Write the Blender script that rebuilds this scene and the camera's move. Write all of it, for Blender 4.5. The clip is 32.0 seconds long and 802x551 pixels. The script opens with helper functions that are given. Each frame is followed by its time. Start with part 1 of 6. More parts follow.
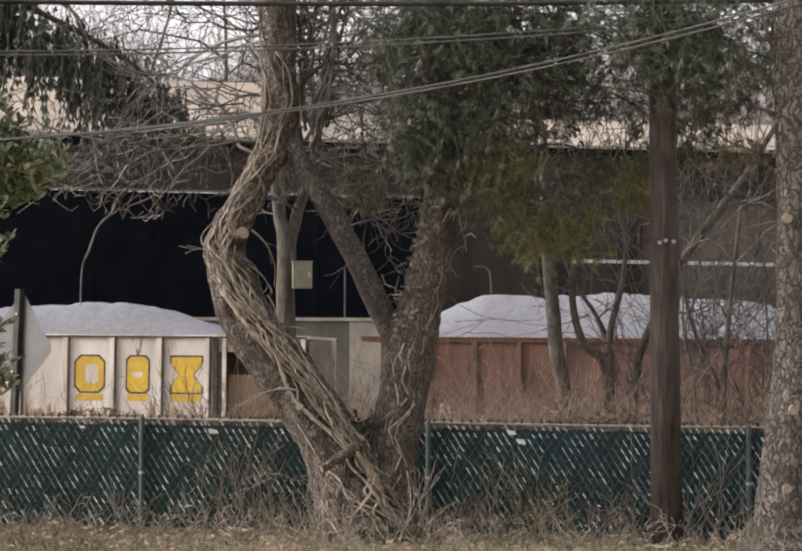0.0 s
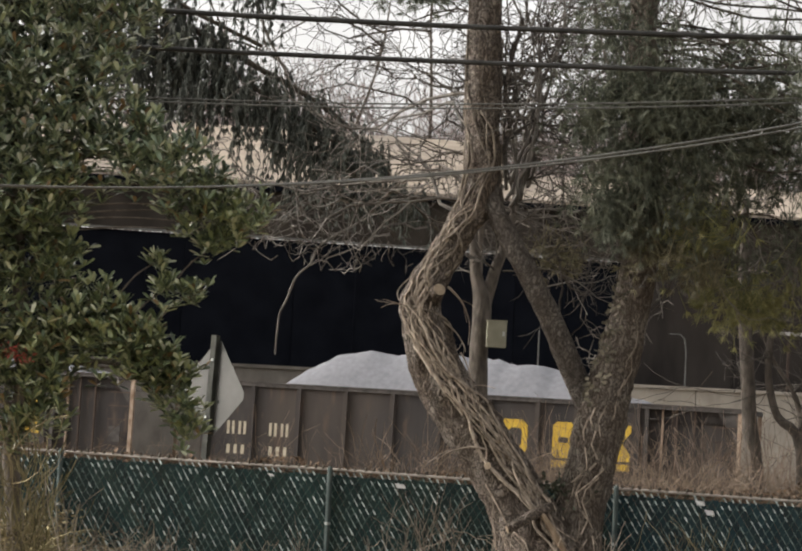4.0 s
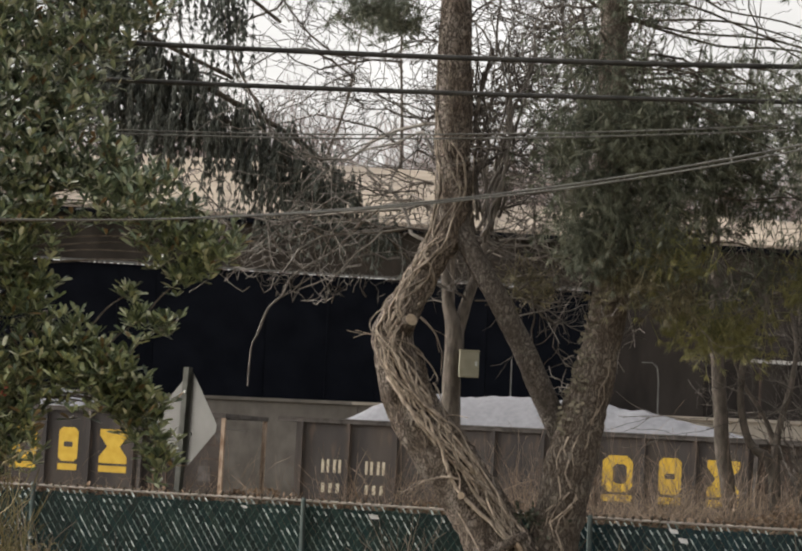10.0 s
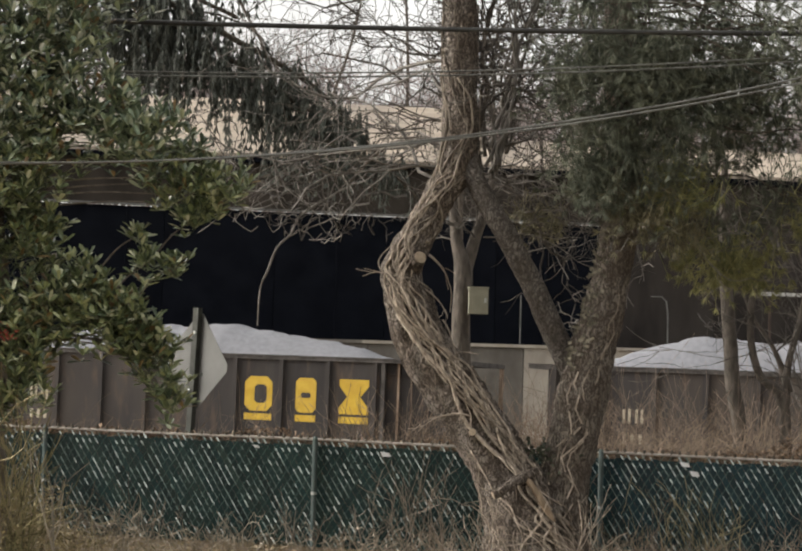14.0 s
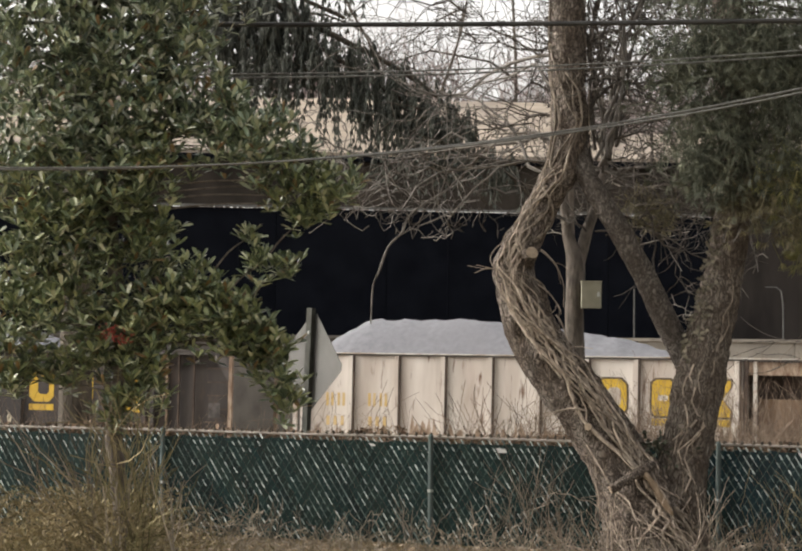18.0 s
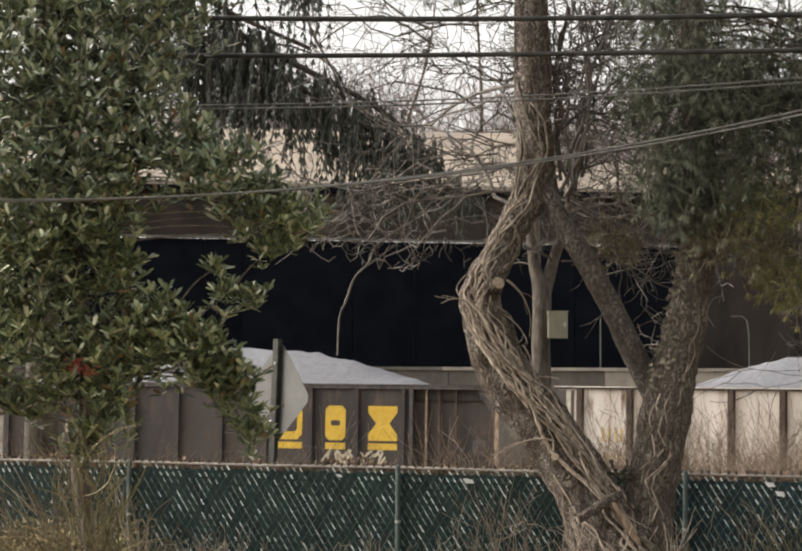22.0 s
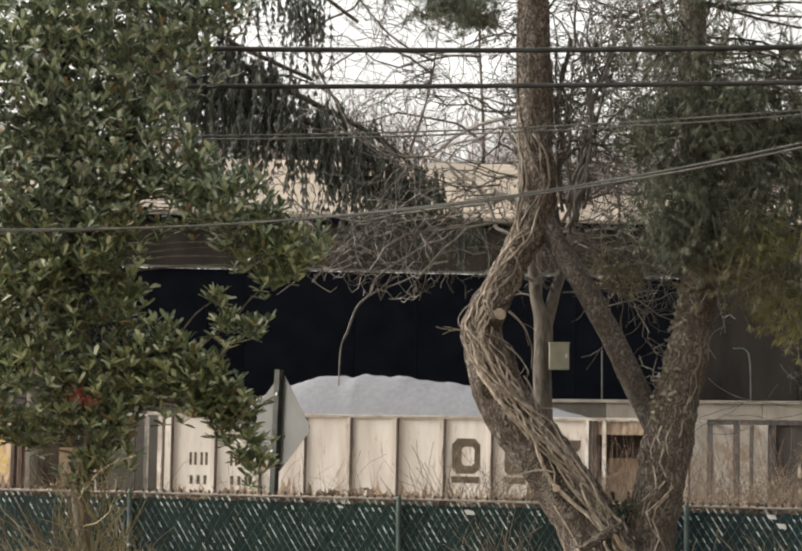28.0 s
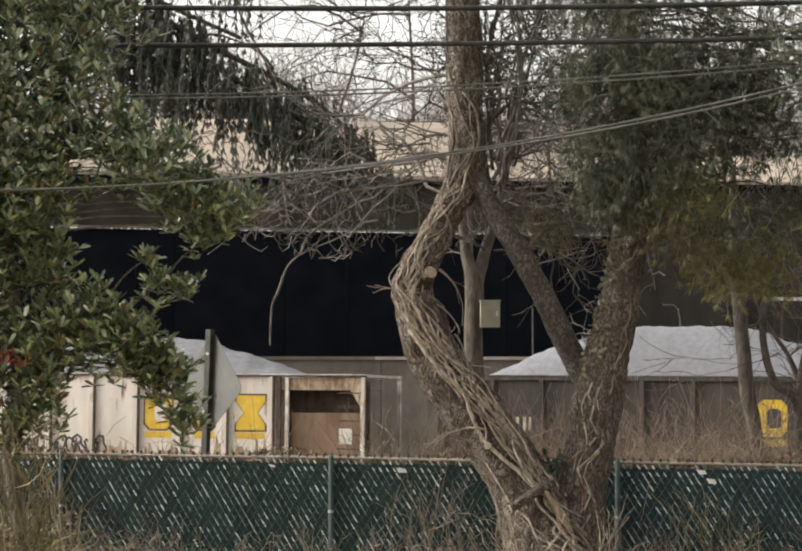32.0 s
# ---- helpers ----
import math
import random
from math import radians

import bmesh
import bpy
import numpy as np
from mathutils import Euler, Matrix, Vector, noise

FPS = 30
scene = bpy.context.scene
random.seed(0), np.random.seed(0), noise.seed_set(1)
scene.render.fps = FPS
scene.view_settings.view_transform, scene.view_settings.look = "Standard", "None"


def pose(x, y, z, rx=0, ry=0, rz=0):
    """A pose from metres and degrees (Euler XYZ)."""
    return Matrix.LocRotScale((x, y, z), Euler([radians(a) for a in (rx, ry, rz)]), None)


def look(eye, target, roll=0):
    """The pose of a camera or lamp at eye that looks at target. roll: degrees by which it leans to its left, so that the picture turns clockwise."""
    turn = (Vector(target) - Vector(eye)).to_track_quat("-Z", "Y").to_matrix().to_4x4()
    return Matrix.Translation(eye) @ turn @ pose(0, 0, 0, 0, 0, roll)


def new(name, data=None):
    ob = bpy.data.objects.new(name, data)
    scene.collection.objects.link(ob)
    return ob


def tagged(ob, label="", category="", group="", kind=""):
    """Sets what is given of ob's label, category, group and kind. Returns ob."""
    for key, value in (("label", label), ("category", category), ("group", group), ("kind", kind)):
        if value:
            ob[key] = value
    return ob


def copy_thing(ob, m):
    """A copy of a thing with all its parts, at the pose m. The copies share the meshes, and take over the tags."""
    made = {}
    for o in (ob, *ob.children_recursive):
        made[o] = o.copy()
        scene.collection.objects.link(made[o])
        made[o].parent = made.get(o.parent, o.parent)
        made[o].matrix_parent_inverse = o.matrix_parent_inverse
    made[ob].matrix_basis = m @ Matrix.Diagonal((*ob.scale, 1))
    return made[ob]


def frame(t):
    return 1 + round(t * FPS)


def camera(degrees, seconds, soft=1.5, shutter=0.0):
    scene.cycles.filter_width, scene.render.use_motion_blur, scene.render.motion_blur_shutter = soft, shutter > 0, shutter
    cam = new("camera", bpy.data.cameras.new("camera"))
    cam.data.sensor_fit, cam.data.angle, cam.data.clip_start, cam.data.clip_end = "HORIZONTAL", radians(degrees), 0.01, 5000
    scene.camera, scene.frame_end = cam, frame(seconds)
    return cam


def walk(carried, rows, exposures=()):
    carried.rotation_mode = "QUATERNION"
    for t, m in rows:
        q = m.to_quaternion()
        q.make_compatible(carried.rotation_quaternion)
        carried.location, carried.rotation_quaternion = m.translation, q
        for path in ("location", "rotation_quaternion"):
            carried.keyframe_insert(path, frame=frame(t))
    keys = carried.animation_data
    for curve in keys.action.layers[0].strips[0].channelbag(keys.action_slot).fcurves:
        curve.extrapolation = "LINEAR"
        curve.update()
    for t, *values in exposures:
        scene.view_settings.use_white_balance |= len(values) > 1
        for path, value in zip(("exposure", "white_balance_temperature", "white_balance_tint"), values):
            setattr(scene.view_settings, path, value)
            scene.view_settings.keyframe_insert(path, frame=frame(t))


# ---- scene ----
EYE = (0.0, 0.0, 1.6)
GRADE = 0.012          # the whole site falls this much per metre towards +x
cam = camera(20.0, 32.0, soft=2.2)
PATH = [
    (0.0, look(EYE, (3.680, 29.741, 2.983), 0.008)),
    (0.5, look(EYE, (2.611, 29.838, 3.304), 0.591)),
    (1.0, look(EYE, (1.917, 29.881, 3.464), 1.072)),
    (1.5, look(EYE, (1.554, 29.894, 3.577), 1.623)),
    (2.0, look(EYE, (1.450, 29.896, 3.627), 2.070)),
    (2.5, look(EYE, (1.374, 29.897, 3.665), 2.360)),
    (3.0, look(EYE, (1.231, 29.900, 3.714), 2.751)),
    (3.5, look(EYE, (1.086, 29.905, 3.719), 2.921)),
    (5.5, look(EYE, (1.313, 29.907, 3.565), 2.739)),
    (6.0, look(EYE, (1.673, 29.889, 3.564), 2.745)),
    (6.5, look(EYE, (1.930, 29.868, 3.641), 2.795)),
    (7.0, look(EYE, (2.043, 29.852, 3.767), 2.757)),
    (7.5, look(EYE, (2.004, 29.842, 3.929), 2.716)),
    (8.0, look(EYE, (1.901, 29.836, 4.086), 2.771)),
    (8.5, look(EYE, (1.840, 29.830, 4.205), 2.740)),
    (9.0, look(EYE, (1.726, 29.832, 4.260), 2.724)),
    (9.5, look(EYE, (1.619, 29.841, 4.221), 2.628)),
    (10.0, look(EYE, (1.439, 29.860, 4.114), 2.445)),
    (10.5, look(EYE, (1.226, 29.882, 3.958), 2.350)),
    (11.0, look(EYE, (1.078, 29.898, 3.828), 2.089)),
    (11.5, look(EYE, (0.998, 29.907, 3.745), 1.888)),
    (12.0, look(EYE, (1.007, 29.912, 3.665), 1.726)),
    (12.5, look(EYE, (1.101, 29.915, 3.565), 1.652)),
    (13.0, look(EYE, (1.190, 29.920, 3.431), 1.647)),
    (13.5, look(EYE, (1.278, 29.925, 3.289), 1.660)),
    (15.5, look(EYE, (1.483, 29.905, 3.467), 1.459)),
    (16.0, look(EYE, (1.284, 29.904, 3.627), 1.264)),
    (16.5, look(EYE, (0.894, 29.915, 3.672), 0.969)),
    (17.0, look(EYE, (0.423, 29.930, 3.609), 0.722)),
    (17.5, look(EYE, (0.062, 29.943, 3.454), 0.531)),
    (18.0, look(EYE, (-0.119, 29.956, 3.225), 0.547)),
    (18.5, look(EYE, (-0.107, 29.966, 3.022), 0.592)),
    (19.0, look(EYE, (-0.000, 29.971, 2.930), 0.600)),
    (19.5, look(EYE, (0.120, 29.967, 3.008), 0.488)),
    (20.0, look(EYE, (0.188, 29.957, 3.192), 0.350)),
    (20.5, look(EYE, (0.217, 29.943, 3.428), 0.244)),
    (21.0, look(EYE, (0.231, 29.932, 3.600), 0.200)),
    (21.5, look(EYE, (0.258, 29.928, 3.655), 0.203)),
    (22.0, look(EYE, (0.321, 29.929, 3.631), 0.291)),
    (22.5, look(EYE, (0.438, 29.931, 3.583), 0.276)),
    (23.0, look(EYE, (0.507, 29.931, 3.566), 0.160)),
    (23.5, look(EYE, (0.496, 29.927, 3.625), 0.086)),
    (24.0, look(EYE, (0.448, 29.924, 3.686), 0.180)),
    (24.5, look(EYE, (0.384, 29.920, 3.756), 0.412)),
    (26.5, look(EYE, (0.403, 29.905, 3.950), 0.390)),
    (27.0, look(EYE, (0.330, 29.902, 4.004), 0.370)),
    (27.5, look(EYE, (0.296, 29.900, 4.032), 0.365)),
    (28.0, look(EYE, (0.297, 29.899, 4.037), 0.479)),
    (28.5, look(EYE, (0.319, 29.902, 4.007), 0.527)),
    (29.0, look(EYE, (0.382, 29.912, 3.862), 0.624)),
    (29.5, look(EYE, (0.365, 29.927, 3.664), 0.723)),
    (30.0, look(EYE, (0.342, 29.938, 3.501), 0.652)),
    (30.5, look(EYE, (0.394, 29.940, 3.463), 0.408)),
    (31.0, look(EYE, (0.572, 29.935, 3.494), 0.137)),
    (31.5, look(EYE, (0.877, 29.922, 3.569), -0.107)),
    (32.0, look(EYE, (1.213, 29.915, 3.497), -0.012)),
]
walk(cam, PATH, [(0, 1.46, 6400, 14), (3, 1.3, 6500, 10), (6, 1.24, 6620, 10), (9, 1.26, 6620, 10), (13, 1.3, 6560, 8), (16, 1.46, 6640, 10), (20, 1.38, 6640, 10), (24, 1.48, 6680, 10), (28, 1.5, 6680, 8), (30, 1.44, 6680, 8), (32, 1.48, 6680, 8)])


# ---- world and light: an even overcast late afternoon ----
world = bpy.data.worlds.new("sky")
scene.world = world
world.use_nodes = True
wn, wl = world.node_tree.nodes, world.node_tree.links
sky = wn.new("ShaderNodeTexSky")
sky.sky_type = "NISHITA"
sky.sun_disc = False
sky.sun_elevation, sky.sun_rotation = radians(30), radians(278)
sky.air_density, sky.dust_density = 1.0, 4.0
hsv = wn.new("ShaderNodeHueSaturation")
hsv.inputs["Saturation"].default_value = 0.12
wl.new(sky.outputs[0], hsv.inputs["Color"])
tint = wn.new("ShaderNodeMixRGB")
tint.blend_type = "MULTIPLY"
tint.inputs[0].default_value = 1.0
veil = wn.new("ShaderNodeTexNoise")
veil.inputs["Scale"].default_value, veil.inputs["Detail"].default_value = 5.0, 3.0
hue = wn.new("ShaderNodeMixRGB")
hue.inputs[1].default_value, hue.inputs[2].default_value = (1.03, 0.955, 0.885, 1), (0.945, 0.948, 0.945, 1)
wl.new(veil.outputs[0], hue.inputs[0])
wl.new(hue.outputs[0], tint.inputs[2])
wl.new(hsv.outputs[0], tint.inputs[1])
# cloud cover
tc = wn.new("ShaderNodeTexCoord")
cn = wn.new("ShaderNodeTexNoise")
cn.inputs["Scale"].default_value = 9.0
cn.inputs["Detail"].default_value = 5.0
wl.new(tc.outputs["Generated"], cn.inputs["Vector"])
wl.new(tc.outputs["Generated"], veil.inputs["Vector"])
cr = wn.new("ShaderNodeMapRange")
cr.inputs[1].default_value, cr.inputs[2].default_value = 0.3, 0.7
cr.inputs[3].default_value, cr.inputs[4].default_value = 0.85, 1.12
wl.new(cn.outputs[0], cr.inputs[0])
cm = wn.new("ShaderNodeMixRGB")
cm.blend_type = "MULTIPLY"
cm.inputs[0].default_value = 1.0
wl.new(tint.outputs[0], cm.inputs[1])
wl.new(cr.outputs[0], cm.inputs[2])
wl.new(cm.outputs[0], wn["Background"].inputs[0])
wn["Background"].inputs[1].default_value = 0.125

sun = new("sun", bpy.data.lights.new("sun", "SUN"))
sun.data.energy, sun.data.angle, sun.data.color = 0.6, radians(30), (1.0, 0.95, 0.88)
sun.matrix_world = look((-75, 40, 46), (0, 30, 0))


# ---- materials ----
def material(name, c1, c2, scale=4.0, rough=0.8, metal=0.0, bump=0.15, stretch=(1, 1, 1), c3=None, scale3=0.6, amount3=0.5,
             vary=0.0, bump_scale=None, island=0.0, gloss=0.3, spots=None):
    """Two colours in fine noise, a third in broad stains, relief, and a change from piece to piece."""
    m = bpy.data.materials.new(name)
    m.use_nodes = True
    n, l = m.node_tree.nodes, m.node_tree.links
    b = n["Principled BSDF"]
    b.inputs["Roughness"].default_value, b.inputs["Metallic"].default_value = rough, metal
    b.inputs["Specular IOR Level"].default_value = gloss
    t, info = n.new("ShaderNodeTexCoord"), n.new("ShaderNodeObjectInfo")
    off = n.new("ShaderNodeVectorMath")
    off.operation = "MULTIPLY_ADD"
    off.inputs[1].default_value = stretch
    mul = n.new("ShaderNodeMath")
    mul.operation = "MULTIPLY"
    mul.inputs[1].default_value = 37.0
    l.new(info.outputs["Random"], mul.inputs[0])
    l.new(t.outputs["Object"], off.inputs[0])
    l.new(mul.outputs[0], off.inputs[2])

    def noise_node(s, detail=6.0):
        x = n.new("ShaderNodeTexNoise")
        x.inputs["Scale"].default_value, x.inputs["Detail"].default_value = s, detail
        l.new(off.outputs[0], x.inputs["Vector"])
        return x

    def ramp(src, lo, hi):
        x = n.new("ShaderNodeMapRange")
        x.inputs[1].default_value, x.inputs[2].default_value = lo, hi
        l.new(src, x.inputs[0])
        return x.outputs[0]

    def mix(fac, a, c):
        x = n.new("ShaderNodeMixRGB")
        if fac is not None:
            l.new(fac, x.inputs[0])
        for i, v in ((1, a), (2, c)):
            if isinstance(v, tuple):
                x.inputs[i].default_value = (*v, 1)
            else:
                l.new(v, x.inputs[i])
        return x

    fine = noise_node(scale)
    colour = mix(ramp(fine.outputs[0], 0.32, 0.68), c1, c2).outputs[0]
    if c3:
        broad = noise_node(scale3, 4.0)
        k = n.new("ShaderNodeMath")
        k.operation = "MULTIPLY"
        k.inputs[1].default_value = amount3
        l.new(ramp(broad.outputs[0], 0.45, 0.7), k.inputs[0])
        colour = mix(k.outputs[0], colour, c3).outputs[0]
    if spots:
        # blotches of another colour that run down the sheet: colour, scale, from, to
        blot = noise_node(spots[1], 9.0)
        colour = mix(ramp(blot.outputs[0], spots[2], spots[3]), colour, spots[0]).outputs[0]
    if vary or island:
        h = n.new("ShaderNodeHueSaturation")
        src = info.outputs["Random"]
        if island:
            geo = n.new("ShaderNodeNewGeometry")
            src = geo.outputs["Random Per Island"]
        r = n.new("ShaderNodeMapRange")
        v = vary or island
        r.inputs[3].default_value, r.inputs[4].default_value = 1 - v, 1 + v
        l.new(src, r.inputs[0])
        l.new(r.outputs[0], h.inputs["Value"])
        l.new(colour, h.inputs["Color"])
        colour = h.outputs[0]
    l.new(colour, b.inputs["Base Color"])
    if bump:
        bn = noise_node(bump_scale or scale * 2.5, 5.0)
        bu = n.new("ShaderNodeBump")
        bu.inputs["Strength"].default_value, bu.inputs["Distance"].default_value = bump, 0.05
        l.new(bn.outputs[0], bu.inputs["Height"])
        l.new(bu.outputs[0], b.inputs["Normal"])
    return m


def bark(name, dark, plate, pale, scale=15.0, stretch=0.34, depth=0.03):
    """Bark: plates parted by dark furrows, with grey weathering."""
    m = bpy.data.materials.new(name)
    m.use_nodes = True
    n, l = m.node_tree.nodes, m.node_tree.links
    b = n["Principled BSDF"]
    b.inputs["Roughness"].default_value, b.inputs["Specular IOR Level"].default_value = 0.95, 0.15
    t = n.new("ShaderNodeTexCoord")
    warp = n.new("ShaderNodeTexNoise")
    warp.inputs["Scale"].default_value, warp.inputs["Detail"].default_value = 7.0, 5.0
    l.new(t.outputs["Object"], warp.inputs["Vector"])
    add = n.new("ShaderNodeVectorMath")
    add.operation = "MULTIPLY_ADD"
    add.inputs[1].default_value = (0.24, 0.24, 0.24)
    l.new(warp.outputs["Color"], add.inputs[0])
    l.new(t.outputs["Object"], add.inputs[2])
    sq = n.new("ShaderNodeVectorMath")
    sq.operation = "MULTIPLY"
    sq.inputs[1].default_value = (1, 1, stretch)
    l.new(add.outputs[0], sq.inputs[0])
    vor = n.new("ShaderNodeTexVoronoi")
    vor.feature = "DISTANCE_TO_EDGE"
    vor.inputs["Scale"].default_value = scale
    l.new(sq.outputs[0], vor.inputs["Vector"])
    edge = n.new("ShaderNodeMapRange")
    edge.inputs[1].default_value, edge.inputs[2].default_value = 0.0, 0.2
    l.new(vor.outputs["Distance"], edge.inputs[0])
    fine = n.new("ShaderNodeTexNoise")
    fine.inputs["Scale"].default_value, fine.inputs["Detail"].default_value = 60.0, 6.0
    l.new(sq.outputs[0], fine.inputs["Vector"])
    broad = n.new("ShaderNodeTexNoise")
    broad.inputs["Scale"].default_value, broad.inputs["Detail"].default_value = 3.5, 5.0
    l.new(t.outputs["Object"], broad.inputs["Vector"])
    k = n.new("ShaderNodeMath")
    k.operation = "MULTIPLY"
    l.new(edge.outputs[0], k.inputs[0])
    f2 = n.new("ShaderNodeMapRange")
    f2.inputs[1].default_value, f2.inputs[2].default_value, f2.inputs[3].default_value, f2.inputs[4].default_value = 0.3, 0.65, 0.35, 1.0
    l.new(fine.outputs[0], f2.inputs[0])
    l.new(f2.outputs[0], k.inputs[1])
    grey = n.new("ShaderNodeMixRGB")
    g2 = n.new("ShaderNodeMapRange")
    g2.inputs[1].default_value, g2.inputs[2].default_value = 0.42, 0.62
    l.new(broad.outputs[0], g2.inputs[0])
    l.new(g2.outputs[0], grey.inputs[0])
    grey.inputs[1].default_value, grey.inputs[2].default_value = (*plate, 1), (*pale, 1)
    mix = n.new("ShaderNodeMixRGB")
    l.new(k.outputs[0], mix.inputs[0])
    mix.inputs[1].default_value = (*dark, 1)
    l.new(grey.outputs[0], mix.inputs[2])
    l.new(mix.outputs[0], b.inputs["Base Color"])
    bu = n.new("ShaderNodeBump")
    bu.inputs["Strength"].default_value, bu.inputs["Distance"].default_value = 1.0, depth
    l.new(k.outputs[0], bu.inputs["Height"])
    l.new(bu.outputs[0], b.inputs["Normal"])
    return m


BARK = bark("bark", (0.055, 0.044, 0.036), (0.275, 0.226, 0.186), (0.42, 0.37, 0.325), 30.0, 0.12, 0.03)
BARK_OLD = bark("old furrowed bark", (0.07, 0.058, 0.05), (0.31, 0.272, 0.236), (0.46, 0.42, 0.375), 17.0, 0.3, 0.04)
BARK_PINE = bark("pine bark", (0.07, 0.057, 0.047), (0.205, 0.172, 0.142), (0.29, 0.255, 0.218), 26.0, 0.1, 0.026)
BARK_LIMB = bark("limb bark", (0.058, 0.05, 0.044), (0.175, 0.153, 0.133), (0.275, 0.25, 0.225), 32.0, 0.22, 0.016)
BARK_DARK = material("dark bark", (0.035, 0.03, 0.024), (0.10, 0.085, 0.065), 9, 0.95, bump=0.8, stretch=(1, 1, 0.3))
BARK_SAP = material("sapling bark", (0.042, 0.036, 0.03), (0.112, 0.096, 0.081), 12, 0.95, bump=0.5, stretch=(1, 1, 0.4))
BARK_GREY = material("grey bark", (0.075, 0.062, 0.052), (0.18, 0.155, 0.13), 12, 0.95, bump=0.5, stretch=(1, 1, 0.4))
VINE = material("vine stems", (0.185, 0.15, 0.12), (0.57, 0.485, 0.395), 22, 0.95, bump=0.6, stretch=(1, 1, 0.4), vary=0.42, c3=(0.20, 0.172, 0.142), scale3=2.0)
VINE_OLD = material("weathered vine stems", (0.11, 0.092, 0.075), (0.32, 0.275, 0.225), 22, 0.95, bump=0.6, stretch=(1, 1, 0.4), vary=0.4)
CUT = material("sawn wood", (0.26, 0.205, 0.15), (0.42, 0.345, 0.255), 22, 0.9)
TWIG = material("twigs", (0.046, 0.041, 0.037), (0.118, 0.106, 0.093), 6, 0.95, bump=0, island=0.45)
# grey twigs, with the light on their tops put into a paler colour
TWIG_GREY_LIT = material("grey twigs paled as lit", (0.088, 0.08, 0.072), (0.195, 0.18, 0.163), 6, 0.95, bump=0, island=0.4)
TWIG_DARK = material("dark twigs", (0.045, 0.038, 0.032), (0.115, 0.10, 0.085), 6, 0.95, bump=0, island=0.4)
TWIG_PALE = material("pale twigs", (0.21, 0.172, 0.138), (0.36, 0.305, 0.25), 6, 0.95, bump=0, island=0.35)
SNAG = material("bare split wood", (0.17, 0.125, 0.085), (0.36, 0.275, 0.195), 18, 0.95, bump=0.5, stretch=(1, 1, 0.3))
IVY = material("withered ivy", (0.085, 0.075, 0.052), (0.20, 0.18, 0.135), 3, 0.7, bump=0, island=0.5)
BRUSH = material("dry brush", (0.125, 0.095, 0.073), (0.275, 0.215, 0.165), 3, 0.95, bump=0, island=0.45)
GRASS = material("dry grass", (0.165, 0.132, 0.082), (0.37, 0.305, 0.195), 2, 0.95, bump=0, island=0.5, c3=(0.15, 0.165, 0.065), scale3=0.9, amount3=0.5)


def leaf_material(name, src, tint=(1.0, 1.0, 1.0)):
    """Glossy leaves of several ages: dark, olive, browned, and a few pale for their backs and for painted highlights.
    """
    m = bpy.data.materials.new(name)
    m.use_nodes = True
    n, l = m.node_tree.nodes, m.node_tree.links
    b = n["Principled BSDF"]
    b.inputs["Roughness"].default_value, b.inputs["Specular IOR Level"].default_value = 0.36, 0.5
    pick = n.new("ShaderNodeNewGeometry").outputs["Random Per Island"] if src == "island" else n.new("ShaderNodeObjectInfo").outputs["Random"]
    r = n.new("ShaderNodeValToRGB")
    r.color_ramp.interpolation = "CONSTANT"
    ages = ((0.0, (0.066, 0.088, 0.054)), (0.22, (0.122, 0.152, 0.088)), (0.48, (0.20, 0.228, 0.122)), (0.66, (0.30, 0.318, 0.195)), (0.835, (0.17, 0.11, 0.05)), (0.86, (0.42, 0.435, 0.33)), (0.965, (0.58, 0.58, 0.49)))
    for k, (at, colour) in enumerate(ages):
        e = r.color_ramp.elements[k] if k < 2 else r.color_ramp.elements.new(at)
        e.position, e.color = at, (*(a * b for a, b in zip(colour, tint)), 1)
    l.new(pick, r.inputs[0])
    t, x, h = n.new("ShaderNodeTexCoord"), n.new("ShaderNodeTexNoise"), n.new("ShaderNodeHueSaturation")
    x.inputs["Scale"].default_value, x.inputs["Detail"].default_value = 1.6, 3.0
    l.new(t.outputs["Object"], x.inputs["Vector"])
    v = n.new("ShaderNodeMapRange")
    v.inputs[1].default_value, v.inputs[2].default_value, v.inputs[3].default_value, v.inputs[4].default_value = 0.3, 0.7, 0.7, 1.25
    l.new(x.outputs[0], v.inputs[0])
    l.new(v.outputs[0], h.inputs["Value"])
    l.new(r.outputs[0], h.inputs["Color"])
    l.new(h.outputs[0], b.inputs["Base Color"])
    return m


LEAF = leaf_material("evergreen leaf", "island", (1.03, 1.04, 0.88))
# upper leaves paled and cooled: haze put into the tint
LEAF_HAZED = leaf_material("grey-green leaf paled for haze", "island", (1.22, 1.26, 1.36))
LEAF_PART = leaf_material("glossy leaf", "object")
NEEDLE = material("pine needles", (0.056, 0.066, 0.049), (0.118, 0.126, 0.088), 3, 0.75, bump=0, island=0.5)
NEEDLE_BROWN = material("dead brown needles", (0.088, 0.08, 0.049), (0.192, 0.174, 0.11), 3, 0.9, bump=0, island=0.45)
NEEDLE_OLIVE = material("olive needles", (0.11, 0.113, 0.045), (0.24, 0.232, 0.095), 3, 0.7, bump=0, island=0.4)
SPRUCE = material("dark conifer sprays", (0.048, 0.056, 0.049), (0.10, 0.107, 0.092), 3, 0.8, bump=0, island=0.5)
BERRY = material("red berries", (0.20, 0.025, 0.02), (0.30, 0.05, 0.035), 20, 0.4, bump=0)
WEED = material("dead weeds", (0.12, 0.098, 0.056), (0.29, 0.24, 0.14), 2, 0.95, bump=0, island=0.6, c3=(0.125, 0.135, 0.05), scale3=0.9, amount3=0.62)
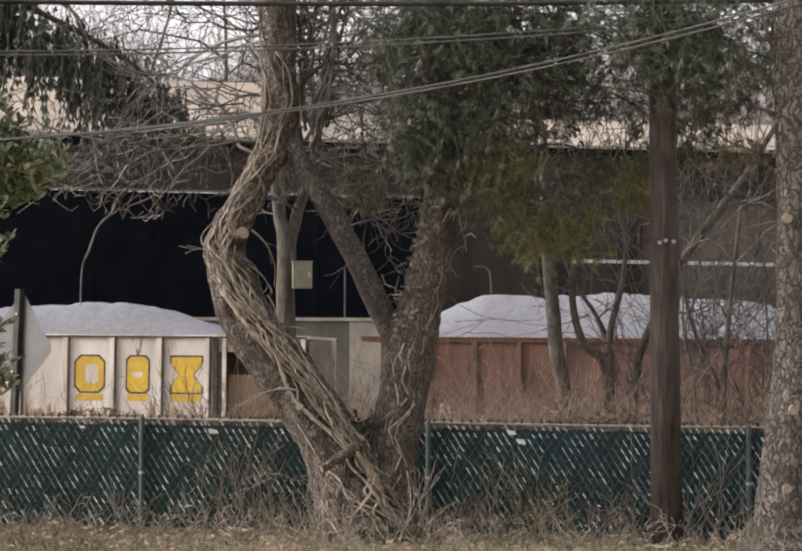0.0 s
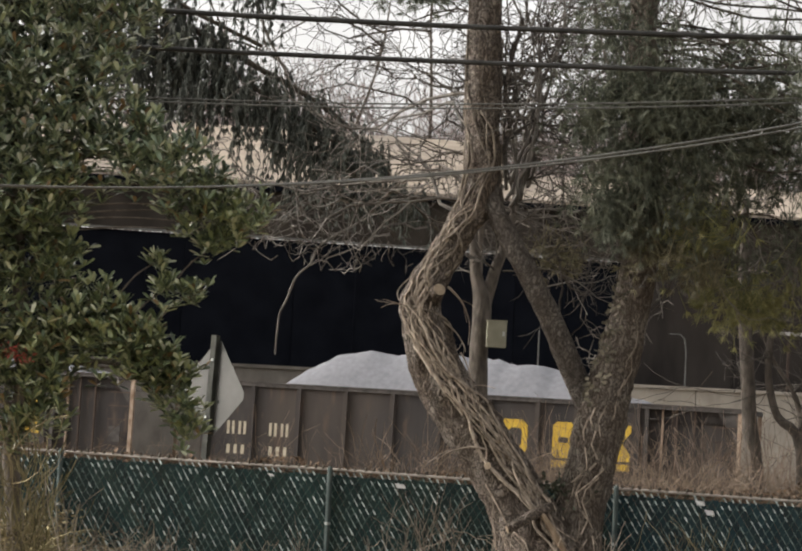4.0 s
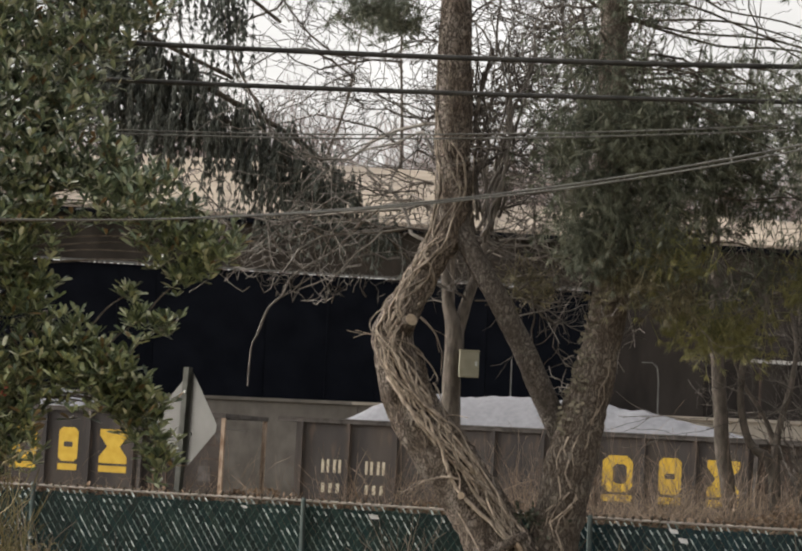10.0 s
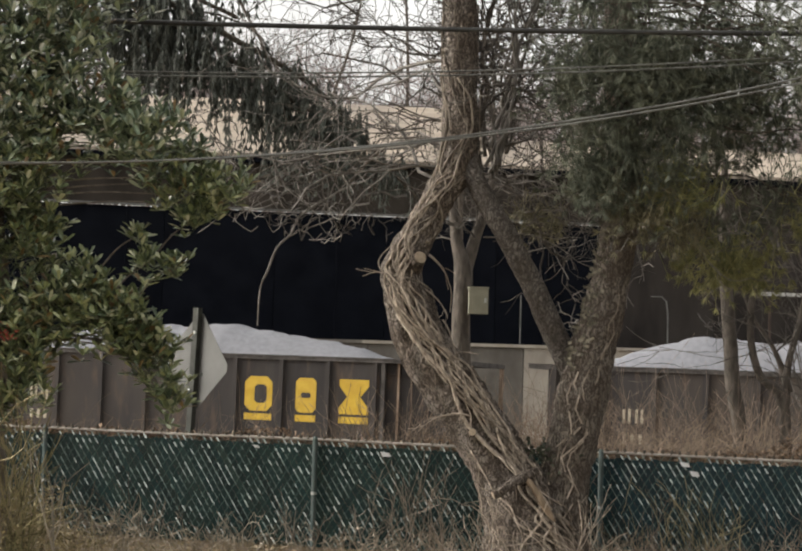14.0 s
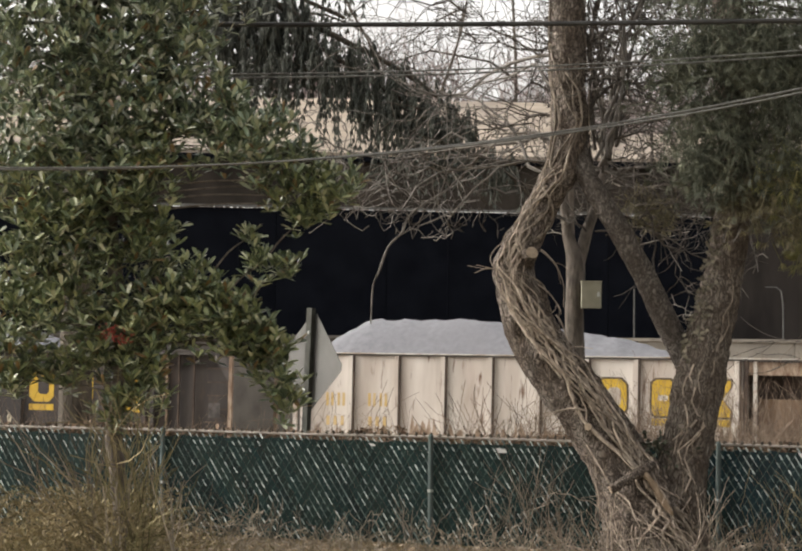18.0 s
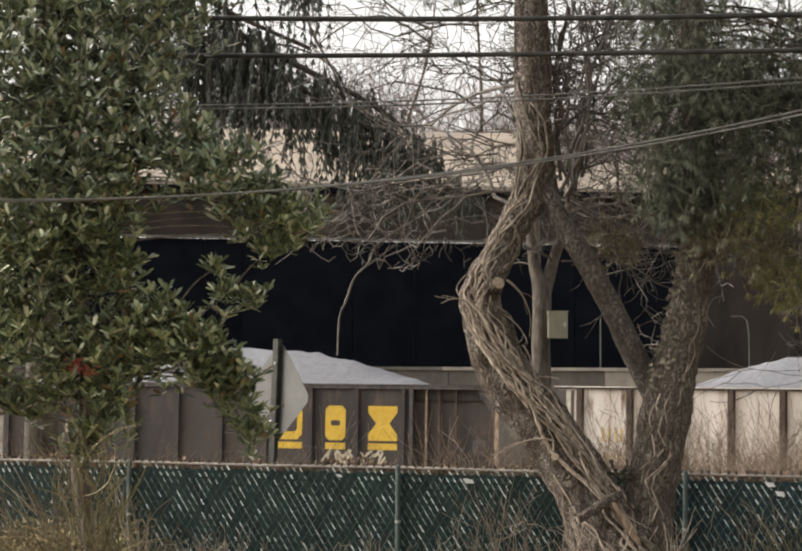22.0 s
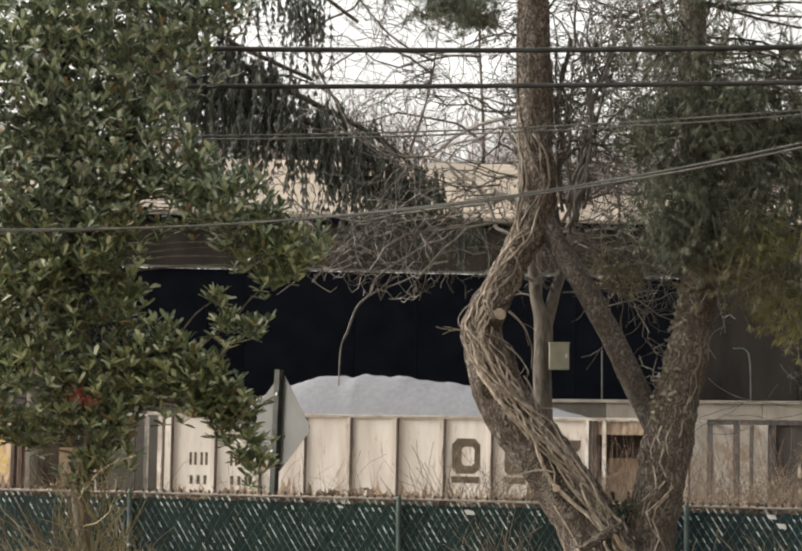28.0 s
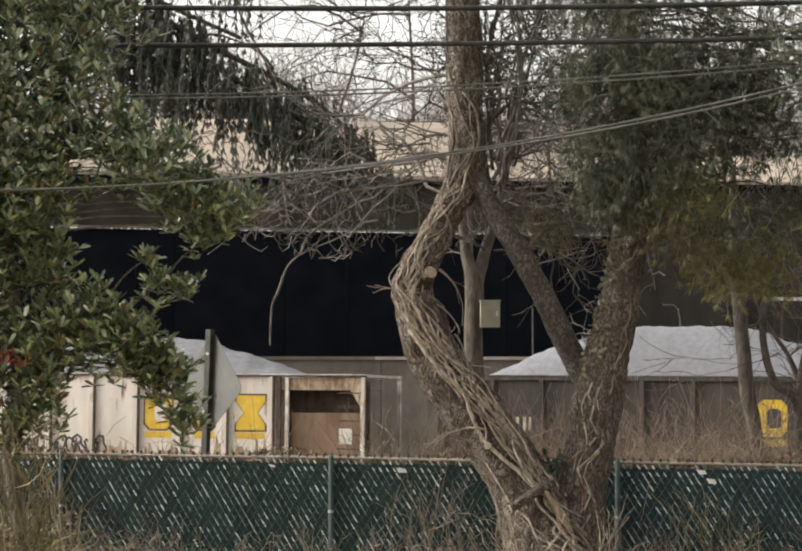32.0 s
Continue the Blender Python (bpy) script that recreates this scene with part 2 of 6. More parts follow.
STRAW = material("curled dry stems", (0.13, 0.11, 0.085), (0.38, 0.33, 0.26), 3, 0.95, bump=0, island=0.5)
LITTER = material("fallen leaves", (0.15, 0.11, 0.075), (0.35, 0.265, 0.175), 3, 0.9, bump=0, island=0.5)
LITTER_DARK = material("withered creeper", (0.09, 0.065, 0.045), (0.27, 0.19, 0.13), 3, 0.95, bump=0, island=0.6)
SOIL = material("ground with dead grass", (0.15, 0.115, 0.075), (0.30, 0.24, 0.155), 5, 1.0, bump=0.6, c3=(0.12, 0.12, 0.06), scale3=0.25)
BALLAST = material("ballast", (0.14, 0.13, 0.12), (0.34, 0.32, 0.30), 14, 1.0, bump=0.9)
STEEL = material("rail steel", (0.14, 0.10, 0.08), (0.24, 0.17, 0.13), 10, 0.6, 0.6, bump=0.2)
TIE = material("creosoted tie", (0.05, 0.04, 0.03), (0.11, 0.085, 0.065), 6, 0.95, bump=0.4)
FENCE_POST = material("green-grey post paint", (0.055, 0.078, 0.076), (0.095, 0.12, 0.116), 12, 0.7, 0.1, bump=0.1)
GALV = material("galvanised steel", (0.30, 0.32, 0.31), (0.46, 0.48, 0.46), 18, 0.55, 0.5, bump=0.05)
# two colours that stand for light and glare in the slat gaps
GAP_BRIGHT = material("bright light between slats", (0.36, 0.44, 0.43), (0.72, 0.78, 0.77), 30, 0.5, 0.1, bump=0, island=0.35)
GAP_DULL = material("dull light between slats", (0.085, 0.125, 0.118), (0.235, 0.29, 0.272), 30, 0.6, 0.1, bump=0, island=0.5)
WIRE_DARK = material("fence wire", (0.05, 0.10, 0.09), (0.11, 0.17, 0.15), 30, 0.6, 0.2, bump=0)
SLAT = material("green plastic slat", (0.0026, 0.0155, 0.0152), (0.0065, 0.028, 0.0275), 3.5, 0.5, bump=0.05, vary=0.3, c3=(0.022, 0.036, 0.026), scale3=0.9, amount3=0.6)
SLAT_BLUE = material("blue-green plastic slat", (0.0024, 0.0165, 0.0215), (0.006, 0.03, 0.038), 3.5, 0.5, bump=0.05, vary=0.3, c3=(0.02, 0.038, 0.036), scale3=0.9, amount3=0.5)
RAILTOP = material("weathered top rail", (0.38, 0.345, 0.31), (0.58, 0.54, 0.49), 9, 0.8, 0.2, bump=0.1)
SIGN_BACK = material("bare aluminium", (0.065, 0.065, 0.062), (0.092, 0.092, 0.088), 3, 0.5, 0.35, bump=0.03)
POST_DARK = material("weathered steel post", (0.022, 0.024, 0.02), (0.05, 0.052, 0.045), 8, 0.8, 0.1)
POLE_WOOD = material("pole wood", (0.03, 0.024, 0.021), (0.092, 0.072, 0.062), 16, 0.95, bump=0.8, stretch=(1, 1, 0.16), c3=(0.12, 0.10, 0.088), scale3=2.5, amount3=0.45)
CABLE = material("cable sheath", (0.02, 0.02, 0.02), (0.05, 0.05, 0.048), 6, 0.6, bump=0)
CABLE_GREY = material("aged cable", (0.08, 0.08, 0.075), (0.16, 0.16, 0.15), 6, 0.6, bump=0)
BOX_PAINT = material("olive box paint", (0.165, 0.16, 0.118), (0.225, 0.218, 0.165), 5, 0.7, bump=0.05)
CONCRETE = material("concrete", (0.29, 0.262, 0.228), (0.40, 0.367, 0.32), 2.5, 0.95, bump=0.15, c3=(0.20, 0.185, 0.165), scale3=0.16, amount3=0.7, stretch=(1, 1, 0.6))
CONCRETE_DARK = material("darker concrete", (0.125, 0.115, 0.103), (0.20, 0.185, 0.168), 2.5, 0.95, bump=0.15, c3=(0.085, 0.078, 0.07), scale3=0.16, amount3=0.7, stretch=(1, 1, 0.6))
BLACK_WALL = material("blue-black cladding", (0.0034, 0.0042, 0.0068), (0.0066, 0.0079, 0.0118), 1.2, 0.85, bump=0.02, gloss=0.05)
DARK_WALL = material("dark brown-grey cladding", (0.024, 0.021, 0.0198), (0.048, 0.042, 0.038), 1.3, 0.9, bump=0.05, stretch=(1, 1, 0.3), c3=(0.06, 0.052, 0.045), scale3=0.3, gloss=0.08)
FASCIA = material("brown cladding", (0.024, 0.021, 0.018), (0.049, 0.042, 0.036), 1.5, 0.9, bump=0.08, stretch=(1, 1, 0.3), c3=(0.066, 0.056, 0.047), scale3=0.3, gloss=0.1)
BROWN_WALL = material("brown-grey end wall", (0.075, 0.063, 0.054), (0.135, 0.115, 0.10), 1.5, 0.9, bump=0.08, stretch=(1, 1, 0.3), c3=(0.16, 0.135, 0.11), scale3=0.3, gloss=0.1)
RAIL_WHITE = material("white rail paint", (0.40, 0.40, 0.39), (0.58, 0.58, 0.56), 3, 0.6, 0.0, bump=0)
TRIM = material("pale metal trim", (0.10, 0.10, 0.096), (0.16, 0.16, 0.152), 3, 0.5, 0.2, bump=0)
ROOF = material("tan roof sheet", (0.275, 0.23, 0.18), (0.39, 0.335, 0.268), 1.0, 0.9, bump=0.05, c3=(0.19, 0.165, 0.15), scale3=0.2)
# far twigs lightened: distance haze is in the base colour
HAZED_WOOD = material("far leafless wood paled for haze", (0.23, 0.19, 0.18), (0.37, 0.312, 0.295), 0.3, 1.0, bump=0, island=0.35)
STONE = material("grey crushed stone", (0.165, 0.17, 0.187), (0.212, 0.217, 0.236), 7, 1.0, bump=0.15, c3=(0.18, 0.18, 0.195), scale3=0.5, bump_scale=16)
CAR_DARK = material("dark brown car paint", (0.030, 0.027, 0.027), (0.052, 0.046, 0.044), 2.2, 0.75, bump=0.12, stretch=(1, 1, 0.25), c3=(0.095, 0.075, 0.06), scale3=0.6, amount3=0.5, spots=((0.085, 0.062, 0.05), 5.0, 0.55, 0.72))
CAR_PALE = material("chalky car paint", (0.47, 0.43, 0.385), (0.66, 0.62, 0.575), 2.0, 0.85, bump=0.1, stretch=(1, 1, 0.2), c3=(0.20, 0.11, 0.065), scale3=1.3, amount3=0.35, spots=((0.15, 0.09, 0.062), 7.0, 0.62, 0.74))
CAR_WORN = material("rust-stained car paint", (0.47, 0.43, 0.385), (0.66, 0.62, 0.575), 2.0, 0.85, bump=0.1, stretch=(1, 1, 0.2), c3=(0.40, 0.29, 0.20), scale3=1.3, amount3=0.55, spots=((0.15, 0.09, 0.062), 5.0, 0.57, 0.72))
CAR_TAN = material("rust-washed car paint", (0.46, 0.33, 0.22), (0.62, 0.47, 0.33), 2.0, 0.85, bump=0.1, stretch=(1, 1, 0.2), c3=(0.20, 0.09, 0.045), scale3=1.1, amount3=0.6, spots=((0.16, 0.07, 0.04), 4.0, 0.54, 0.68))
CAR_RED = material("oxide red car paint", (0.10, 0.042, 0.032), (0.155, 0.074, 0.058), 2.2, 0.85, bump=0.12, stretch=(1, 1, 0.25), c3=(0.07, 0.035, 0.03), scale3=0.5, amount3=0.7, spots=((0.05, 0.03, 0.028), 4.0, 0.52, 0.68))
CAR_RUST = material("rusted car side", (0.105, 0.054, 0.042), (0.17, 0.09, 0.071), 2.2, 0.9, bump=0.15, stretch=(1, 1, 0.25), c3=(0.085, 0.053, 0.044), scale3=0.8, amount3=0.7, spots=((0.06, 0.04, 0.035), 4.0, 0.50, 0.66))
RUST = material("rusty steel", (0.045, 0.034, 0.029), (0.105, 0.077, 0.061), 5, 0.9, bump=0.2, stretch=(1, 1, 0.4))
RUST_THIN = material("thin rust stain", (0.19, 0.125, 0.085), (0.44, 0.35, 0.275), 9, 0.9, bump=0.1, stretch=(1, 1, 0.4), c3=(0.12, 0.075, 0.05), scale3=1.4)
BAY_RUST = material("brown rusted bay sheet", (0.15, 0.10, 0.066), (0.26, 0.185, 0.13), 2.5, 0.9, bump=0.1, stretch=(1, 1, 0.3), c3=(0.10, 0.065, 0.045), scale3=0.9)
RIM_RED = material("worn red rim", (0.075, 0.034, 0.026), (0.13, 0.06, 0.045), 4, 0.7, bump=0.05)
RIM_DARK = material("worn dark rim and cap shadow", (0.04, 0.036, 0.034), (0.10, 0.09, 0.085), 4, 0.7, bump=0.05)
RIM_PALE = material("pale rim", (0.48, 0.45, 0.41), (0.66, 0.63, 0.58), 4, 0.7, bump=0.05, c3=(0.2, 0.13, 0.09), scale3=1.0, spots=((0.32, 0.24, 0.18), 3.0, 0.5, 0.7))
YELLOW = material("yellow paint", (0.50, 0.325, 0.035), (0.60, 0.41, 0.06), 5, 0.7, bump=0.03, c3=(0.42, 0.27, 0.06), scale3=1.2)
OCHRE = material("faded ochre paint", (0.50, 0.345, 0.13), (0.60, 0.45, 0.22), 6, 0.8, bump=0.03, c3=(0.5, 0.42, 0.3), scale3=1.6)
OUTLINE = material("dark outline paint", (0.05, 0.04, 0.03), (0.13, 0.10, 0.07), 6, 0.8, bump=0)
WHITE_MARK = material("off-white stencil paint", (0.40, 0.36, 0.27), (0.52, 0.47, 0.37), 8, 0.8, bump=0)
SPRAY = {"white": WHITE_MARK}
for hue, lo, hi in (("pink", (0.42, 0.30, 0.29), (0.55, 0.42, 0.40)), ("lime", (0.30, 0.36, 0.06), (0.42, 0.48, 0.12)), ("teal", (0.13, 0.30, 0.29), (0.22, 0.42, 0.40)), ("black", (0.02, 0.02, 0.025), (0.06, 0.06, 0.065))):
    SPRAY[hue] = material(hue + " spray paint", lo, hi, 6, 0.7, bump=0)
PAPER = material("white litter", (0.72, 0.72, 0.72), (0.82, 0.82, 0.82), 8, 0.8, bump=0)


# ---- geometry helpers ----
class Geo:
    """Vertices and faces of one mesh."""

    def __init__(self):
        self.v, self.f = [], []

    def box(self, x0, y0, z0, x1, y1, z1):
        k = len(self.v)
        self.v += [(x, y, z) for z in (z0, z1) for y in (y0, y1) for x in (x0, x1)]
        self.f += [tuple(k + i for i in q) for q in ((0, 2, 3, 1), (4, 5, 7, 6), (0, 1, 5, 4), (1, 3, 7, 5), (3, 2, 6, 7), (2, 0, 4, 6))]
        return self

    def prism(self, outline, y0, y1):
        """An outline in x and z, pushed from y0 to y1."""
        k, m = len(self.v), len(outline)
        self.v += [(x, y, z) for y in (y0, y1) for x, z in outline]
        self.f.append(tuple(range(k, k + m)))
        self.f.append(tuple(range(k + 2 * m - 1, k + m - 1, -1)))
        self.f += [(k + i, k + m + i, k + m + (i + 1) % m, k + (i + 1) % m) for i in range(m)]
        return self

    def tube(self, pts, radii, n=6, rough=0.0, freq=3.0, cap=True):
        pts = [Vector(p) for p in pts]
        k0 = len(self.v)
        side = Vector((1, 0, 0))
        for i, p in enumerate(pts):
            d = (pts[min(i + 1, len(pts) - 1)] - pts[max(i - 1, 0)]).normalized()
            side = (side - d * side.dot(d))
            if side.length < 1e-3:
                side = d.orthogonal()
            side.normalize()
            up = d.cross(side)
            for j in range(n):
                a = 2 * math.pi * j / n
                o = side * math.cos(a) + up * math.sin(a)
                r = radii[i]
                if rough:
                    q = p + o * r
                    r *= 1 + rough * (noise.noise(Vector((q.x * freq * 3, q.y * freq * 3, q.z * freq * 0.5))) + 0.5 * noise.noise(q * freq * 2.6))
                self.v.append(tuple(p + o * r))
        for i in range(len(pts) - 1):
            a, b = k0 + i * n, k0 + (i + 1) * n
            self.f += [(a + j, a + (j + 1) % n, b + (j + 1) % n, b + j) for j in range(n)]
        if cap:
            self.f.append(tuple(range(k0 + n - 1, k0 - 1, -1)))
            e = k0 + (len(pts) - 1) * n
            self.f.append(tuple(range(e, e + n)))
        return self

    def leaf(self, p, d, nrm, length, width):
        k = len(self.v)
        s = d.cross(nrm).normalized() * width * 0.5
        mid = p + d * length * 0.5
        self.v += [tuple(p), tuple(mid + s + nrm * width * 0.15), tuple(p + d * length), tuple(mid - s + nrm * width * 0.15)]
        self.f += [(k, k + 1, k + 2), (k, k + 2, k + 3)]

    def round_leaf(self, p, d, nrm, length, width):
        """A leaf that is broadest past its middle, folded along the rib."""
        k = len(self.v)
        s = d.cross(nrm).normalized() * width * 0.5
        lift = nrm * width * 0.16
        a, b = p + d * length * 0.38, p + d * length * 0.78
        self.v += [tuple(p), tuple(a + s * 0.8 + lift), tuple(b + s * 0.9 + lift), tuple(p + d * length), tuple(b - s * 0.9 + lift), tuple(a - s * 0.8 + lift)]
        self.f += [(k, k + 1, k + 2, k + 3), (k, k + 3, k + 4, k + 5)]

    def blade(self, p, d, length, width, bend):
        k = len(self.v)
        s = Vector((1, 0.3, 0)).normalized() * width * 0.5
        m = p + d * length * 0.55
        e = p + d * length + bend
        self.v += [tuple(p - s), tuple(p + s), tuple(m + s * 0.7), tuple(m - s * 0.7), tuple(e)]
        self.f += [(k, k + 1, k + 2, k + 3), (k + 3, k + 2, k + 4)]


def mesh_of(name, geo, mat, smooth=False):
    me = bpy.data.meshes.new(name)
    me.from_pydata(geo.v, [], geo.f)
    me.materials.append(mat)
    if smooth:
        me.polygons.foreach_set("use_smooth", [True] * len(me.polygons))
    me.update()
    return me


def part(name, geo, mat, parent=None, label="", smooth=False, kind=""):
    ob = new(name, mesh_of(name, geo, mat, smooth) if isinstance(geo, Geo) else geo)
    if parent:
        ob.parent = parent
    return tagged(ob, label=label, kind=kind)


def thing(name, label, category, group="", at=(0, 0, 0)):
    ob = new(name)
    ob.empty_display_size = 0.2
    ob.location = at
    return tagged(ob, label=label, category=category, group=group)


def spline(pts, step=4):
    """Catmull-Rom through points with a radius as their fourth number."""
    out = []
    p = [pts[0]] + list(pts) + [pts[-1]]
    for i in range(1, len(p) - 2):
        for j in range(step):
            t = j / step
            out.append(tuple(0.5 * (2 * b + (c - a) * t + (2 * a - 5 * b + 4 * c - d) * t * t + (3 * b - a - 3 * c + d) * t ** 3)
                             for a, b, c, d in zip(p[i - 1], p[i], p[i + 1], p[i + 2])))
    out.append(tuple(pts[-1]))
    return out


def limb(geo, pts, n=10, step=4, rough=0.1, freq=3.0):
    s = spline(pts, step)
    geo.tube([q[:3] for q in s], [q[3] for q in s], n, rough, freq)
    return s


def branch(geo, rng, p, d, length, r, depth, droop=0.0, spread=0.7, n=3, kids=4, wiggle=0.35, smallest=0.0035, floor=-99.0):
    """A crooked bare branch with its twigs."""
    p, d = Vector(p), Vector(d).normalized()
    seg = 7 if depth else 4
    pts, radii = [p.copy()], [r]
    for i in range(seg):
        d = (d + Vector((rng.uniform(-1, 1), rng.uniform(-1, 1), rng.uniform(-1, 1))) * wiggle * 0.62 + Vector((0, 0, -droop))).normalized()
        if p.z + d.z * length / seg < floor:
            d = Vector((d.x, d.y, abs(d.z) * 0.5 + 0.1)).normalized()
        p = p + d * length / seg
        pts.append(p.copy())
        radii.append(max(r * (1 - 0.75 * (i + 1) / seg), smallest))
    geo.tube(pts, radii, n if r < 0.03 else 5, cap=False)
    if depth:
        for c in range(kids):
            i = rng.randint(1, seg)
            q = pts[i]
            e = (d + Vector((rng.uniform(-1, 1), rng.uniform(-1, 1) * 0.8, rng.uniform(-0.8, 1))) * spread * 1.3).normalized()
            branch(geo, rng, q, e, length * rng.uniform(0.4, 0.68), max(radii[i] * 0.6, smallest), depth - 1, droop, spread, n, kids, wiggle, smallest, floor)


def rest(x, y):
    """Height of the ground."""
    q = (y - 59) * math.cos(radians(20)) + x * math.sin(radians(20))
    k = min(max((q + 30) / 18, 0), 1)
    return 0.02 - GRADE * x - 1.35 * k * k * (3 - 2 * k)


# ---- ground, track ----
def build_ground():
    xs = sorted(set([-900, -600, -400, -250, -150, -90, -60, -40, -30, -24, 24, 30, 40, 60, 90, 150, 250, 400, 600, 900] + [i * 0.5 for i in range(-36, 37)]))
    ys = sorted(set([-600, -400, -250, -150, -80, -40, -20, -8, 0, 6, 10, 14, 17] + [18 + i * 0.5 for i in range(16)] + list(range(26, 82, 2)) + [90, 110, 150, 220, 400, 800, 1500]))
    g = Geo()
    for y in ys:
        for x in xs:
            bump = 0.05 * noise.noise(Vector((x * 0.9, y * 0.9, 0))) if abs(x) < 24 and 14 < y < 30 else 0
            g.v.append((x, y, rest(x, y) + bump))
    w = len(xs)
    g.f = [(j * w + i, j * w + i + 1, (j + 1) * w + i + 1, (j + 1) * w + i) for j in range(len(ys) - 1) for i in range(w - 1)]
    tagged(part("ground", g, SOIL, smooth=True), "rough ground with dead winter grass and soil", "ground", kind="structure")


COS, SIN = math.cos(radians(20)), math.sin(radians(20))
RAIL_Z = -0.72


def on_track(s, across=0.0, z=0.0):
    """Along the track, across it (away from the eye), above the rails."""
    x = s * COS + (across + 1.6) * SIN
    return (x, 59 - s * SIN + (across + 1.6) * COS, RAIL_Z - GRADE * s * COS + z)


def build_track():
    m = Matrix.Translation(on_track(0)) @ pose(0, 0, 0, 0, math.degrees(math.atan(GRADE * COS)), -20)
    g = Geo()
    g.prism([(-650, -0.2), (-650, -0.9), (650, -0.9), (650, -0.2)], -1.9, 1.9)
    bed = tagged(part("track_bed", g, BALLAST), "grey stone ballast bed under the rails", "track", kind="structure")
    bed.matrix_world = m
    for y in (-0.75, 0.75):
        g = Geo()
        g.prism([(-650, 0), (-650, -0.16), (650, -0.16), (650, 0)], y - 0.035, y + 0.035)
        tagged(part("rail", g, STEEL, bed))
    tie = mesh_of("tie", Geo().box(-0.11, -1.3, -0.3, 0.11, 1.3, -0.161), TIE)
    for i in range(-60, 60):
        part("tie", tie, None, bed).location = (i * 0.55, 0, 0)


# ---- the building behind the track ----
def build_building():
    b = thing("warehouse", "long dark building with tan roof and concrete base", "building", at=(0, 78, -1.5))
    x0, x1 = -60, 15.8

    def put(name, g, mat, label=""):
        ob = part(name, g, mat, b, label)
        ob.matrix_parent_inverse = Matrix.Translation((0, -78, 1.5))
        return ob

    def slab(xa, xb, y0, y1, za, zb):
        """A long block whose top and bottom follow the fall of the site."""
        g = Geo().box(xa, y0, za, xb, y1, zb)
        g.v = [(x, y, z - GRADE * x * 1.0) for x, y, z in g.v]
        return g

    # concrete base in panels with open joints
    pw = 5.2
    x = x0
    while x < 75:
        # panels up to x = 3 take the darker concrete
        put("concrete_panel", Geo().box(x + 0.012, 75.6, -2.6, x + pw - 0.012, 75.9, 3.58), CONCRETE if x > 3 else CONCRETE_DARK)
        x += pw
    put("coping", Geo().box(x0, 75.5, 3.584, 2.2, 76.0, 3.69), CONCRETE_DARK)
    put("coping", Geo().box(2.204, 75.5, 3.584, 75, 76.0, 3.69), CONCRETE)
    # blue-black cladding in tall sheets
    x = x0 - 1.6
    while x < x1:
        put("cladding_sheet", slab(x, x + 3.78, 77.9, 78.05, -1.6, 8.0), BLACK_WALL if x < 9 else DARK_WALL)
        x += 3.8
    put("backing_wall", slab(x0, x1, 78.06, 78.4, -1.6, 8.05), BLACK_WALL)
    put("trim_rail", slab(x0, x1 - 5.5, 77.76, 77.84, 8.06, 8.135), TRIM, "pale metal strip along the head of the wall")
    put("upper_wall", slab(x0, 60, 77.85, 78.4, 8.14, 9.68), FASCIA)
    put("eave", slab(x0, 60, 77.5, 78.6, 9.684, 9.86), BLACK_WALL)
    # the roof: a steeper and a flatter stretch
    for xa, xb, back in ((x0, 6.7, 13.62), (6.71, 60, 12.45)):
        g = Geo()
        g.v = [(xa, 77.6, 9.864 - GRADE * xa), (xb, 77.6, 9.864 - GRADE * xb), (xb, 92, back - GRADE * xb), (xa, 92, back - GRADE * xa)]
        g.v += [(x, y, z + 0.12) for x, y, z in g.v]
        g.f = [(3, 2, 1, 0), (4, 5, 6, 7), (0, 1, 5, 4), (1, 2, 6, 5), (2, 3, 7, 6), (3, 0, 4, 7)]
        put("roof", g, ROOF)
    # thin pipes that rise behind the coping
    put("vent_pipe", Geo().tube([(12.68, 77.0, -1.5), (12.64, 77.0, 4.9), (12.58, 77.0, 5.35), (12.42, 77.0, 5.5), (12.05, 77.0, 5.5)], [0.028, 0.026, 0.026, 0.022, 0.018], 8), TRIM, "thin bent pale pipe")
    put("vent_pipe", Geo().tube([(7.6, 77.0, -1.5), (7.6, 77.0, 5.4)], [0.03, 0.025], 8), TRIM, "thin upright pale pipe")
    # brown end wall with a pale rail
    put("brown_wall", slab(x1 + 0.004, 60, 78.2, 78.6, -1.6, 8.136), BROWN_WALL)
    put("guard_rail", slab(15.9, 48, 77.3, 77.4, 5.87, 5.985), RAIL_WHITE, "white rail along the brown wall")
    for k in range(12):
        xx = 16.2 + k * 2.8
        put("rail_post", slab(xx, xx + 0.08, 77.42, 77.5, -1.6, 5.92), RUST)
    for k, xx in enumerate((-20.3, -13.1, -5.9, 1.3, 8.5)):
        put("downpipe", Geo().tube([(xx, 77.8, -1.5), (xx, 77.8, 8.0)], [0.03, 0.03], 6), BLACK_WALL)


# ---- fence ----
FX, FY, FA = 0.25, 24.2, 16.0
FC, FS = math.cos(radians(FA)), math.sin(radians(FA))


def on_fence(d, z=0.0, off=0.0):
    """d metres along the fence, off metres behind it, z above its foot."""
    x, y = FX + d * FC + off * FS, FY - d * FS + off * FC
    return Vector((x, y, 0.035 - GRADE * x + z))


